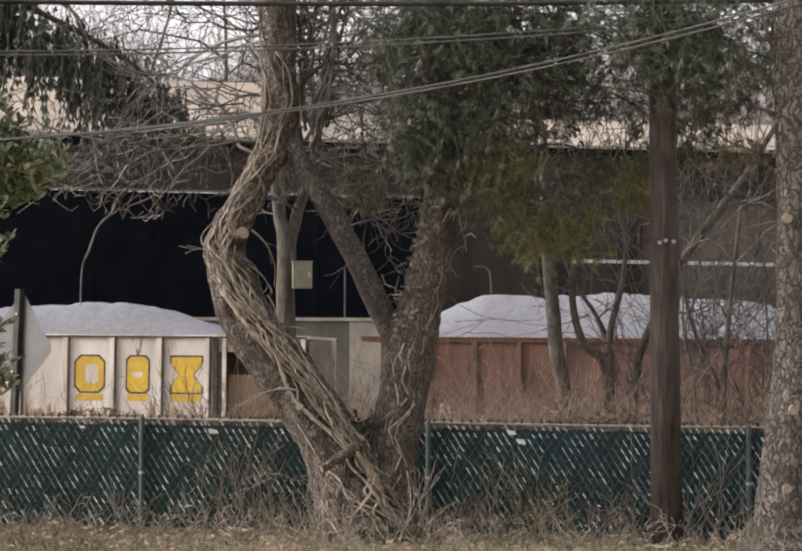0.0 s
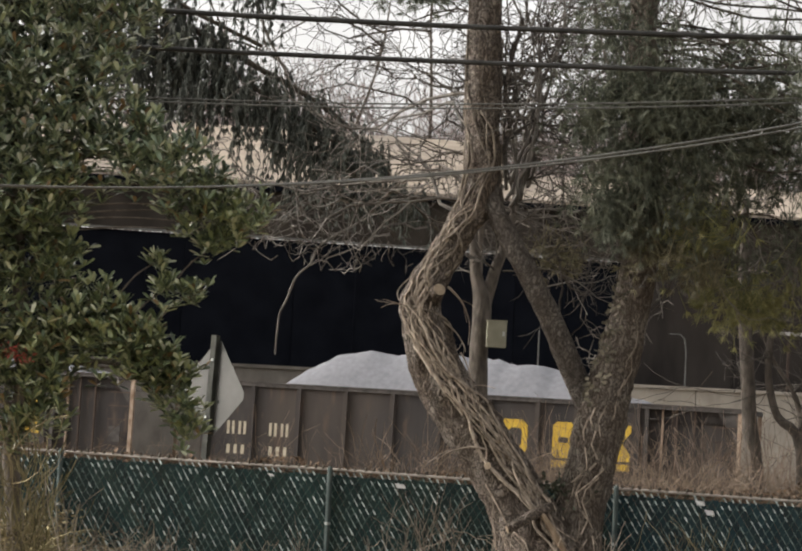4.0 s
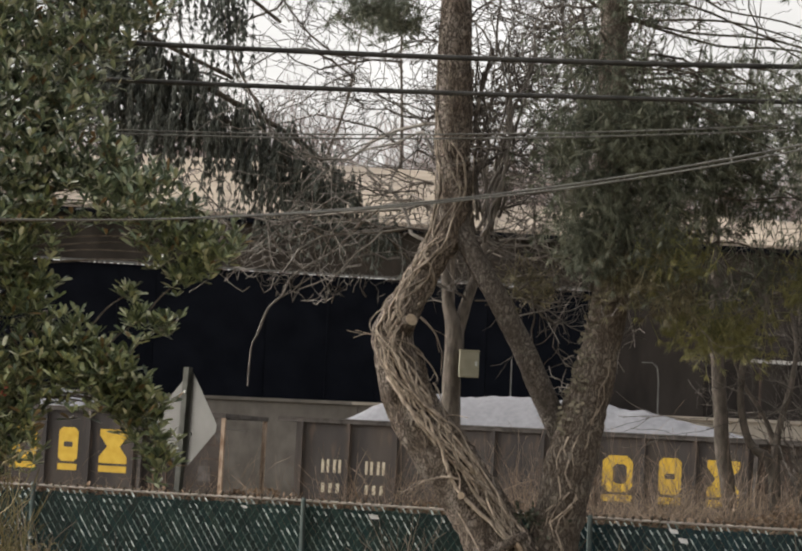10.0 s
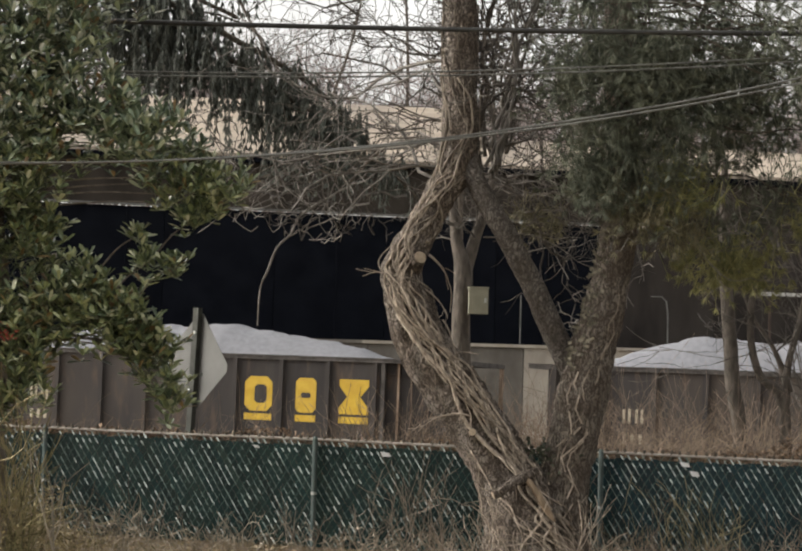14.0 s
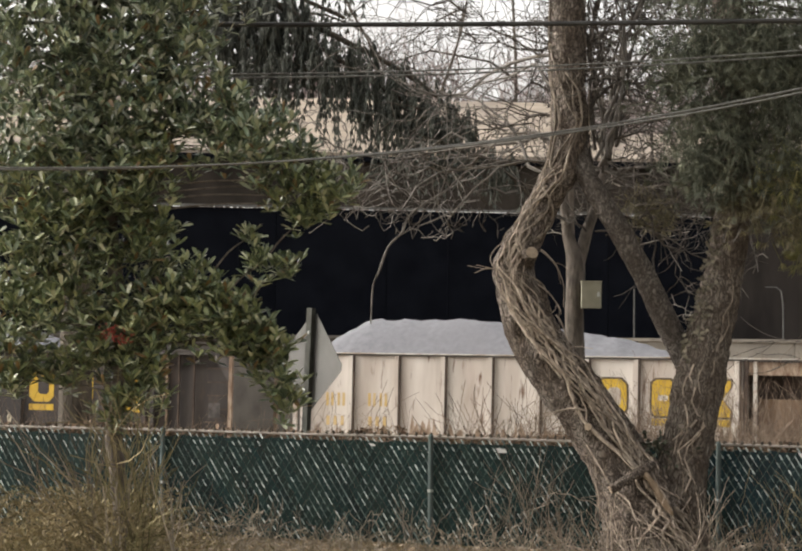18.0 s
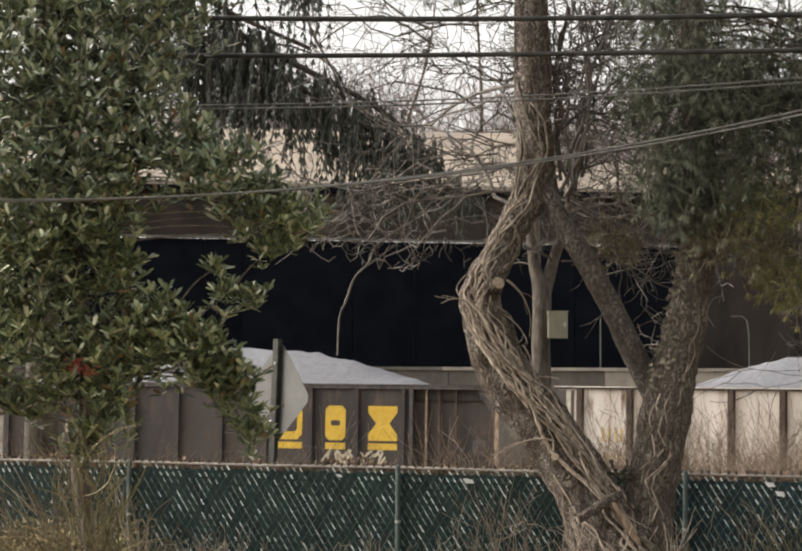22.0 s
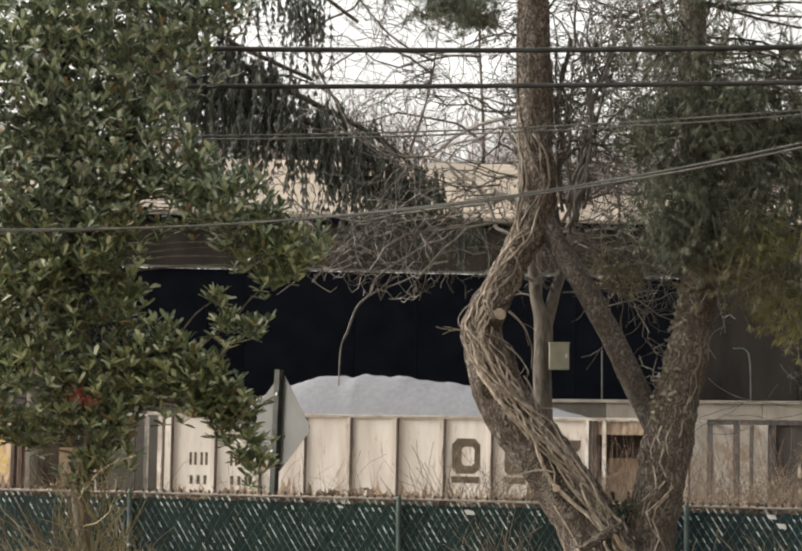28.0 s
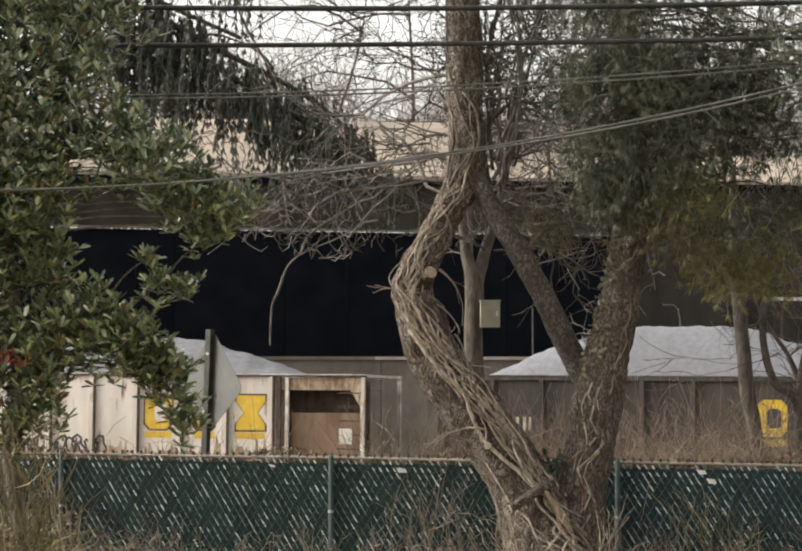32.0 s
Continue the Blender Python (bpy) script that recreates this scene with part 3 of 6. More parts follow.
def build_fence():
    f = thing("chain_link_fence", "chain-link fence woven with dark green plastic slats", "fence", at=tuple(on_fence(0)))
    back = Matrix.Translation(-on_fence(0))

    def put(name, g, mat, label=""):
        ob = part(name, g, mat, f, label)
        ob.matrix_parent_inverse = back
        return ob

    posts = [-15.25, -12.2, -9.15, -6.1, -3.05, 0.0, 3.05, 6.32, 9.4, 12.4]
    H = 1.17
    for d in posts:
        put("post", Geo().tube([on_fence(d, -0.1, -0.045), on_fence(d, H + 0.01, -0.045), on_fence(d, H + 0.03, -0.045)], [0.027, 0.027, 0.012], 8), FENCE_POST, "weathered green-grey fence post")
        put("tie_band", Geo().tube([on_fence(d, H * 0.5, -0.045), on_fence(d, H * 0.5 + 0.03, -0.045)], [0.032, 0.032], 8), GALV)
    for a, b in zip(posts, posts[1:]):
        put("top_rail", Geo().tube([on_fence(a, H, 0.03), on_fence((a + b) / 2, H - 0.008, 0.03), on_fence(b, H, 0.03)], [0.014] * 3, 7), RAILTOP)
    # slats lean like a backslash; each panel has its own
    lean = 0.62
    pitch = 0.075

    def strip(d, z0, z1, w, off, thick):
        g = Geo()
        q = []
        for z in (z0, z1):
            for o in (off, off + thick):
                for e in (-w / 2, w / 2):
                    q.append(tuple(on_fence(d - lean * (z - z0) + e, z, o)))
        g.v = q
        g.f = [(0, 1, 5, 4), (2, 6, 7, 3), (0, 4, 6, 2), (1, 3, 7, 5), (4, 5, 7, 6), (0, 2, 3, 1)]
        return g

    rng = random.Random(4)
    d = -9.3
    pale, dull, dark, barbs = Geo(), Geo(), Geo(), Geo()
    while d < 13.2:
        z1 = H - 0.05 - rng.uniform(0, 0.02)
        put("slat", strip(d, 0.03, z1, 0.071, 0.0, 0.006), SLAT if d < 3.4 else SLAT_BLUE)
        d += pitch
    # slat-gap light and glare, drawn as pale dashes, broken where the dark strands cross
    d = -9.3 + pitch / 2
    while d < 13.2:
        z = 0.04
        while z < H - 0.04:
            # dark bands climb to the right, where fewer dashes are set
            q = (d + 0.62 * 0.03 - lean * z) - 0.78 * z
            wave = (q + 0.16 * noise.noise(Vector((d * 0.9, z * 1.2, 4)))) / 0.46 % 1.0
            swath = 0.35 * noise.noise(Vector((d * 1.6, z * 2.2, 2))) - (0.8 if wave < 0.27 else 0.0) - (0.6 if 0.955 < z < 1.0 else 0.0)
            top = z > 1.0
            if rng.random() < 0.98 + swath:
                h = rng.uniform(0.034, 0.055) if top else rng.uniform(0.045, 0.078)
                w = rng.uniform(0.011, 0.018) * (1.15 if top else 0.95)
                m = pale if rng.random() < (0.8 if top else 0.36 + 0.5 * swath) else dull
                k = len(m.v)
                a, b = d - lean * (z - 0.03), d - lean * (z + h - 0.03)
                m.v += [tuple(on_fence(a - w / 2, z, -0.010)), tuple(on_fence(a + w / 2, z, -0.010)), tuple(on_fence(b + w / 2, z + h, -0.010)), tuple(on_fence(b - w / 2, z + h, -0.010)),
                        tuple(on_fence(a, z, -0.004)), tuple(on_fence(b, z + h, -0.004))]
                m.f += [(k, k + 1, k + 2, k + 3), (k + 1, k + 4, k + 5, k + 2), (k + 4, k, k + 3, k + 5)]
            z += 0.0758
        d += pitch
    d = -9.8
    while d < 13.4:
        p = [on_fence(d, 0.02, -0.012), on_fence(d + 0.62 * H, H - 0.01, -0.012)]
        dark.tube(p, [0.0035] * 2, 3, cap=False)
        d += 0.0925
    d = -15
    while d < 13.2:
        barbs.tube([on_fence(d, H + 0.005, 0.0), on_fence(d + rng.uniform(-0.02, 0.02), H + rng.uniform(0.03, 0.05), 0.0)], [0.016, 0.012], 4, cap=False)
        d += rng.uniform(0.08, 0.11)
    put("bright_wire", pale, GAP_BRIGHT, "pale dashes of light showing between the slats")["kind"] = "stuff"
    put("dull_wire", dull, GAP_DULL, "grey-green dashes of light between the slats")["kind"] = "stuff"
    put("mesh_wire", dark, WIRE_DARK, "woven wire mesh")["kind"] = "stuff"
    put("wire_edging", barbs, BARK_DARK, "twisted wire tips along the top")["kind"] = "stuff"


# ---- train ----
PITCH = 16.2
SHORT = {1: 1.4, 13: 1.5, 19: 1.1}        # cars shorter than the rest, and by how much
# cars with an open platform before the first bay, and how its sheet looks
OPEN_END = {8: "pale", 9: "pale", 15: "pale", 16: "pale", 25: "pale", 28: "dull", 33: "pale", 34: "pale", 35: "pale"}
TRAVEL = [(0, 0.83), (2, 37.5), (3, 55.8), (6, 111.07), (8, 147.7), (10, 184.23), (12, 220.65), (13, 238.92), (16, 294.2), (19, 349.0), (22, 403.45), (24, 439.65), (28, 512.0), (30, 548.0), (32, 583.45)]
KINDS = {"rust": {1}, "red": {19}, "tan": {31}, "grey": {32}, "worn": {8, 10, 14, 23, 24, 26, 27}, "pale": {0, 18, 21, 36}}
CARS = []


def build_car(kind, short, open_end):
    """One gondola car: ribbed side, end bay under the rim, marks, running gear."""
    paint, rim, label = {"dark": (CAR_DARK, RIM_DARK, "dark brown gondola car with yellow marks, heaped with grey stone"),
                         "pale": (CAR_PALE, RIM_DARK, "chalky white gondola car with rust streaks, heaped with grey stone"),
                         "worn": (CAR_WORN, RIM_DARK, "rust-stained cream gondola car with faded marks, heaped with grey stone"),
                         "tan": (CAR_TAN, RIM_DARK, "rust-washed cream gondola car heaped with grey stone"),
                         "grey": (CAR_PALE, RIM_PALE, "cream gondola car with dark marks, heaped with grey stone"),
                         "red": (CAR_RED, RIM_RED, "oxide red gondola car heaped with grey stone"),
                         "rust": (CAR_RUST, RIM_RED, "rust-brown gondola car heaped with grey stone")}[kind]
    light = kind in ("pale", "worn", "tan", "grey")
    c = thing("gondola_car", label, "train car", "cars of the train")
    W, TOP = 1.53, 3.5
    B = TOP - (0.075 if light else 0.12)   # underside of the rim
    L = 14.75 - short
    E = 12.3 - short                      # where the end bay begins
    part("side_sheet", Geo().box(0.5, -W, 1.0, E, -W + 0.05, B), paint, c)
    part("side_sheet", Geo().box(0.5, W - 0.05, 1.0, E, W, B), paint, c)
    part("end_sheet", Geo().box(0.5, -W + 0.051, 1.0, 0.55, W - 0.051, B), paint, c)
    part("end_sheet", Geo().box(E - 0.05, -W + 0.051, 1.0, E - 0.001, W - 0.051, B), paint, c)
    # the end bay: a sheet set far back under the rim, a lower sheet, beams and a ladder
    deep = 0.72 if light or kind in ("red", "rust") else 0.16
    part("bay_sheet", Geo().box(E + 0.001, -W + deep, 1.0, L - 0.13, -W + deep + 0.05, B - 0.001), RUST if light else paint, c, "recessed sheet of the end bay")
    if not light:
        for x in (E + 0.45, E + 0.8, E + 1.25):
            part("bay_bar", Geo().box(x - 0.025, -W + 0.06, 1.0, x + 0.025, -W + 0.11, B - 0.001), RUST_THIN if x < E + 0.5 else RUST, c)
    if light:
        part("lower_sheet", Geo().box(E + 0.36, -W + 0.2, 1.0, L - 0.121, -W + 0.25, 2.5), BAY_RUST, c, "brown rusted lower sheet of the end bay")
        part("bay_beam", Geo().box(E + 0.121, -W + 0.02, B - 0.34, L - 0.121, -W + 0.12, B - 0.02), RUST_THIN, c, "rust-stained beam under the rim")
        part("end_post", Geo().box(0.3, -W - 0.03, 0.999, 0.41, -W + 0.05, B - 0.001), RIM_PALE, c, "pale corner post")
        part("end_post", Geo().box(E + 0.255, -W - 0.04, 0.999, E + 0.345, -W + 0.05, B - 0.001), RIM_PALE, c, "pale end-bay post")
    for y in (-W, W):
        part("end_post", Geo().box(E + 0.02, y - 0.05, 0.999, E + 0.12, y + 0.05, B - 0.001), rim if not light else RUST, c)
        part("end_post", Geo().box(L - 0.12, y - 0.05, 0.999, L - 0.02, y + 0.05, B - 0.001), rim if kind in ("red", "rust") else RIM_PALE if light else RUST_THIN, c)
    part("gusset", Geo().prism([(L - 0.62, B - 0.002), (L - 0.13, B - 0.002), (L - 0.13, TOP - 0.85)], -W - 0.02, -W + 0.02), RUST_THIN if light else rim, c)
    for k in range(6):
        part("ladder_rung", Geo().box(L - 0.75, -W - 0.03, 1.2 + k * 0.36, L - 0.13, -W - 0.005, 1.23 + k * 0.36), RUST, c)
    part("placard", Geo().box(L - 0.7, -W - 0.045, 1.7, L - 0.35, -W - 0.032, 2.1), RIM_PALE if kind == "pale" else RIM_DARK, c)
    start = 0.0
    if open_end:
        start = -1.0
        part("platform_sheet", Geo().box(-0.86, -W + 0.3, 1.0, 0.49, -W + 0.34, B - 0.001), RIM_PALE if open_end == "pale" else CONCRETE_DARK, c, open_end + " sheet behind the open end posts")
        for x, w in ((-0.93, 0.06), (-0.27, 0.075), (0.1, 0.04)):
            for y in (-W, W):
                part("platform_post", Geo().box(x - w, y - 0.045, 0.9, x + w, y + 0.045, B - 0.001), RIM_DARK, c, "dark post of the open end")
    part("floor_sheet", Geo().box(0.551, -W + 0.051, 1.0, E - 0.051, W - 0.051, 1.06), RUST, c)
    for y in (-1, 1):
        a, b = (-W - 0.07, -W + 0.09) if y < 0 else (W - 0.09, W + 0.07)
        # on pale, worn and tan cars the dark band draws the cap's shadow
        part("top_rim", Geo().box(start, a, B, L, b, TOP - 0.031), rim, c, "worn steel top rim, darkened as shadow under light caps")
        part("rim_cap", Geo().box(start, a - 0.02, TOP - 0.03, L, b, TOP), RIM_PALE if light else rim, c)
        part("side_sill", Geo().box(start + 0.2, a + 0.03, 0.86, L - 0.2, b - 0.03, 0.998), paint, c)
    part("end_rim", Geo().box(start, -W + 0.091, B, start + 0.12, W - 0.091, TOP - 0.004), RIM_PALE if light else rim, c)
    part("end_rim", Geo().box(L - 0.12, -W + 0.091, B, L, W - 0.091, TOP - 0.004), RIM_PALE if light else rim, c)
    # ribs with a broad foot flange, some of them rusted through
    outline = [(-0.05, 0.999), (0.05, 0.999), (0.05, B - 0.001), (-0.05, B - 0.001)]
    flange = [(-0.10, 0.999), (0.10, 0.999), (0.10, B - 0.001), (-0.10, B - 0.001)]
    shape_of = Geo().prism(outline, -0.085, -0.013).prism(flange, -0.0125, -0.001)
    rib = mesh_of("rib", shape_of, paint)
    rust_rib = mesh_of("rib", shape_of, RUST)
    # dark rust strip that draws the shadow line beside each light rib
    seam = mesh_of("rust_seam", Geo().box(0.0505, -0.08, 0.999, 0.1, -0.0126, B - 0.001), RUST)
    rng = random.Random(len(kind) * 7)
    step = (E - 0.8) / 9
    for i in range(10):
        rusty = kind == "tan" or kind == "worn" and (open_end or rng.random() < 0.2)
        front = part("rib", rust_rib if rusty else rib, None, c)
        front.location = (0.66 + step * i, -W, 0)
        if light and not rusty:
            part("rust_seam", seam, None, front, "rusty dark strip drawn for the shadow beside the rib")
        ob = part("rib", rib, None, c)
        ob.location, ob.rotation_euler = (0.66 + step * i, W, 0), (0, 0, math.pi)
    # ragged rust along the foot of the light sheets
    if light:
        for i in range(9):
            x0, x1 = 0.66 + step * i + 0.12, 0.66 + step * (i + 1) - 0.12
            edge, x = [(x0, 1.0), (x1, 1.0)], x1
            while x > x0:
                edge.append((x, rng.uniform(1.3, 1.62) + (0.35 if rng.random() < 0.12 else 0)))
                x -= rng.uniform(0.03, 0.09)
            part("rust_patch", Geo().prism(edge, -W - 0.0035, -W + 0.002), RUST_THIN, c, "thin rust along the foot")
    # running gear
    for x in (2.3, L - 2.2):
        t = part("bogie", Geo().box(x - 1.05, -1.05, 0.42, x + 1.05, -0.9, 0.72).box(x - 1.05, 0.9, 0.42, x + 1.05, 1.05, 0.72).box(x - 0.2, -0.9, 0.45, x + 0.2, 0.9, 0.86), RUST, c)
        for wx in (x - 0.88, x + 0.88):
            for wy in (-0.75, 0.75):
                part("wheel", Geo().tube([(wx, wy - 0.065, 0.46), (wx, wy + 0.065, 0.46)], [0.455, 0.46], 20), STEEL, t)
    for x0, x1 in ((start - 0.65 if not open_end else -1.3, 0.3), (L - 0.3, L + 0.65)):
        part("coupler", Geo().box(x0, -0.12, 0.7, x1, 0.12, 0.98), RUST, c)
    # plain painted shapes where the big lettering stands
    yf = -W - 0.004

    def shape(name, outline, cx, cz, mat, lab, d=0.004):
        part(name, Geo().prism([(cx + x, cz + z) for x, z in outline], yf - d, yf + 0.002), mat, c, lab)

    def octagon(w, h, k):
        return [(-w + k, -h), (w - k, -h), (w, -h + k), (w, h - k), (w - k, h), (-w + k, h), (-w, h - k), (-w, -h + k)]

    def hourglass(w, h):
        return [(-w, -h), (w, -h), (w, -h * 0.62), (w * 0.45, 0), (w, h * 0.62), (w, h), (-w, h), (-w, h * 0.62), (-w * 0.45, 0), (-w, -h * 0.62)]

    if kind not in ("red", "rust"):
        ink = {"dark": YELLOW, "pale": YELLOW, "worn": OCHRE, "tan": OCHRE, "grey": OUTLINE}[kind]
        zc = 2.48
        first, gap = (8.97, 1.31) if not short else (6.6, 1.13)
        for i, (w, o) in enumerate(((0.38, octagon(0.38, 0.45, 0.15)), (0.28, octagon(0.28, 0.45, 0.1)), (0.4, hourglass(0.4, 0.45)))):
            cx = first + gap * i
            if kind in ("pale", "worn"):
                big = octagon(0.43, 0.5, 0.17) if i == 0 else octagon(0.33, 0.5, 0.11) if i == 1 else hourglass(0.45, 0.5)
                shape("outline", big, cx, zc, OUTLINE, "dark painted outline", 0.001)
            shape("painted_shape", o, cx, zc, ink, "plain painted block")
            if i == 0:
                shape("counter", octagon(0.17, 0.24, 0.07), cx + 0.06, zc, paint, "", 0.007)
            elif i == 1:
                shape("counter", octagon(0.13, 0.07, 0.03), cx, zc, paint, "", 0.007)
            shape("underline", [(-w, -0.085), (w, -0.085), (w, 0.085), (-w, 0.085)], cx, 1.88, ink, "painted bar")
        mark = {"dark": WHITE_MARK, "pale": OCHRE, "worn": OCHRE, "tan": OCHRE, "grey": OUTLINE}[kind]
        for cx in (1.5, 2.68):
            for e in (-0.23, -0.09, 0.09, 0.23):
                shape("stencil_bar", [(-0.035, -0.17), (0.035, -0.17), (0.035, 0.17), (-0.035, 0.17)], cx + e, 2.28, mark, "small stencilled bar")
            for e in (-0.2, 0.0, 0.2):
                shape("stencil_bar", [(-0.045, -0.12), (0.045, -0.12), (0.045, 0.12), (-0.045, 0.12)], cx + e, 1.72, mark, "small stencilled bar")
    return c


# the heap of each car: where it begins, where its crest begins and ends, where it ends, its height
HEAPS = {0: (3.5, 7.6, 9.2, 12.9, 0.95), 1: (0.3, 3.6, 8.6, 12.3, 1.2), 2: (1.2, 4.5, 9.0, 12.6, 0.9), 3: (1.5, 4.2, 6.6, 12.9, 1.02), 4: (1.6, 3.9, 7.6, 14.0, 0.78), 7: (2.4, 4.4, 6.6, 12.6, 1.1),
         8: (2.0, 5.0, 7.2, 12.7, 0.95), 9: (1.5, 5.0, 8.0, 11.4, 0.9), 10: (0.6, 3.0, 10.0, 13.4, 0.8), 11: (1.0, 2.8, 6.4, 11.4, 1.0), 12: (1.4, 3.7, 6.4, 12.6, 0.88), 13: (1.0, 3.7, 7.2, 11.6, 0.98), 14: (1.6, 3.4, 8.4, 13.0, 0.98),
         15: (3.0, 5.8, 8.4, 12.0, 1.1), 18: (1.5, 4.0, 7.0, 12.0, 0.9), 19: (0.7, 2.9, 8.4, 11.7, 1.05), 20: (1.2, 3.2, 6.0, 9.6, 0.86), 21: (0.6, 2.2, 4.6, 11.4, 1.0), 22: (0.7, 2.8, 7.0, 12.6, 1.0), 23: (1.0, 3.0, 9.0, 12.6, 0.6),
         24: (2.8, 5.2, 6.2, 12.8, 1.05), 25: (3.6, 6.4, 8.0, 12.5, 1.0), 26: (3.0, 6.0, 9.0, 13.0, 0.9), 27: (1.2, 4.0, 8.4, 13.0, 1.05), 28: (1.4, 4.0, 7.0, 12.5, 1.0), 31: (1.0, 3.2, 7.6, 11.2, 1.02), 32: (2.0, 4.6, 6.4, 12.0, 1.15),
         33: (2.4, 4.2, 8.2, 11.6, 1.08), 34: (3.4, 6.0, 8.2, 11.9, 1.2), 35: (3.6, 6.6, 8.4, 12.4, 1.15), 36: (3.0, 6.0, 8.8, 12.7, 1.05), 37: (1.4, 5.6, 7.4, 11.5, 1.38)}


def build_load(car, n):
    """The heaped stone: a lengthwise mound with a wavering crest."""
    rng = random.Random(100 + n)
    g = Geo()
    nx, ny = 96, 14
    seed = n * 13.7
    short = SHORT.get(n, 0.0)
    a0, b0, b1, a1, h = HEAPS.get(n, (rng.uniform(0.8, 2.6), 4.2, rng.uniform(6.4, 8.2), rng.uniform(11.4, 12.9), rng.uniform(0.85, 1.1)))
    for i in range(nx + 1):
        x = 0.6 + (E_LOAD - short) * i / nx
        u = (b0 - x) / (b0 - a0) if x < b0 else (x - b1) / (a1 - b1) if x > b1 else 0.0
        u = min(u, 1.0)
        crest = h * (1 - u ** 1.7)
        k = min(crest * 3, 1)
        crest += k * (0.1 * noise.noise(Vector((x * 0.6, seed, 0))) + 0.055 * noise.noise(Vector((x * 1.9, seed, 2))) + 0.035 * noise.noise(Vector((x * 5, seed, 4))))
        for j in range(ny + 1):
            y = -1.46 + 2.92 * j / ny
            a = 1 - abs(y / 1.46) ** 2.4
            z = 3.40 + max(crest, 0.0) * a + 0.09 * k * a * min(noise.noise(Vector((x * 1.5, y * 1.7, seed + 3))), 0.15) + 0.035 * noise.noise(Vector((x * 4, y * 4, seed))) + 0.03 * k * noise.noise(Vector((x * 9, y * 9, seed)))
            g.v.append((x, y, z))
    w = ny + 1
    g.f = [(i * w + j, (i + 1) * w + j, (i + 1) * w + j + 1, i * w + j + 1) for i in range(nx) for j in range(ny)]
    k, e = len(g.v), 0.6 + E_LOAD - short
    g.v += [(0.6, -1.46, 3.1), (e, -1.46, 3.1), (e, 1.46, 3.1), (0.6, 1.46, 3.1)]
    g.f += [(k, k + 3, k + 2, k + 1)]
    part("stone_load", g, STONE, car, "heaped pale grey crushed stone", smooth=True)


E_LOAD = 13.8
SCRAWLS = {1: (1.3, 2.6, "white"), 2: (6.1, 8.3, "pink"), 4: (6.4, 9.2, "lime"), 7: (4.7, 6.9, "white"), 9: (3.4, 6.2, "white"), 13: (9.3, 10.2, "white"), 15: (5.2, 8.2, "teal"), 19: (0.9, 2.2, "white"), 20: (6.6, 7.9, "white"), 25: (10.0, 11.6, "white"), 34: (9.6, 12.0, "white"), 36: (4.1, 7.4, "black")}


def build_scrawl(car, n):
    """Loose spray-paint strokes that spell nothing."""
    rng = random.Random(500 + n)
    x0, x1, hue = SCRAWLS[n]
    x = x0
    while x < x1:
        a, z0, w = rng.uniform(0, 6), rng.uniform(1.45, 1.65) + (0.5 if n == 13 else 0), rng.uniform(0.16, 0.3)
        pts = [(x + w * i / 7 + 0.1 * math.sin(a + i * 1.1), 0, z0 + 0.2 * math.cos(a * 2 + i * 0.9)) for i in range(8)]
        g = Geo().tube(pts, [0.032] * 8, 6)
        g.v = [(vx, -1.5325 + min(max(vy, -0.006), 0.002), vz) for vx, vy, vz in g.v]
        part("scrawl", g, SPRAY[hue], car, "stroke of %s spray paint" % hue)
        x += w * rng.uniform(0.7, 1.1)


def car_pose(n, travel):
    x, y, z = on_track(n * PITCH - sum(d for k, d in SHORT.items() if k < n) - 9.0 - travel)
    return pose(x, y, z, 0, math.degrees(math.atan(GRADE * COS)), -20)


def build_train():
    first = {}
    for n in range(-1, 39):
        kind = next((k for k, cars in KINDS.items() if n in cars), "dark")
        key = (kind, SHORT.get(n, 0.0), OPEN_END.get(n))
        if key not in first:
            first[key] = build_car(*key)
            car = first[key]
        else:
            car = copy_thing(first[key], Matrix())
        CARS.append((n, car))
    for n, car in CARS:
        build_load(car, n)
        if n in SCRAWLS:
            build_scrawl(car, n)


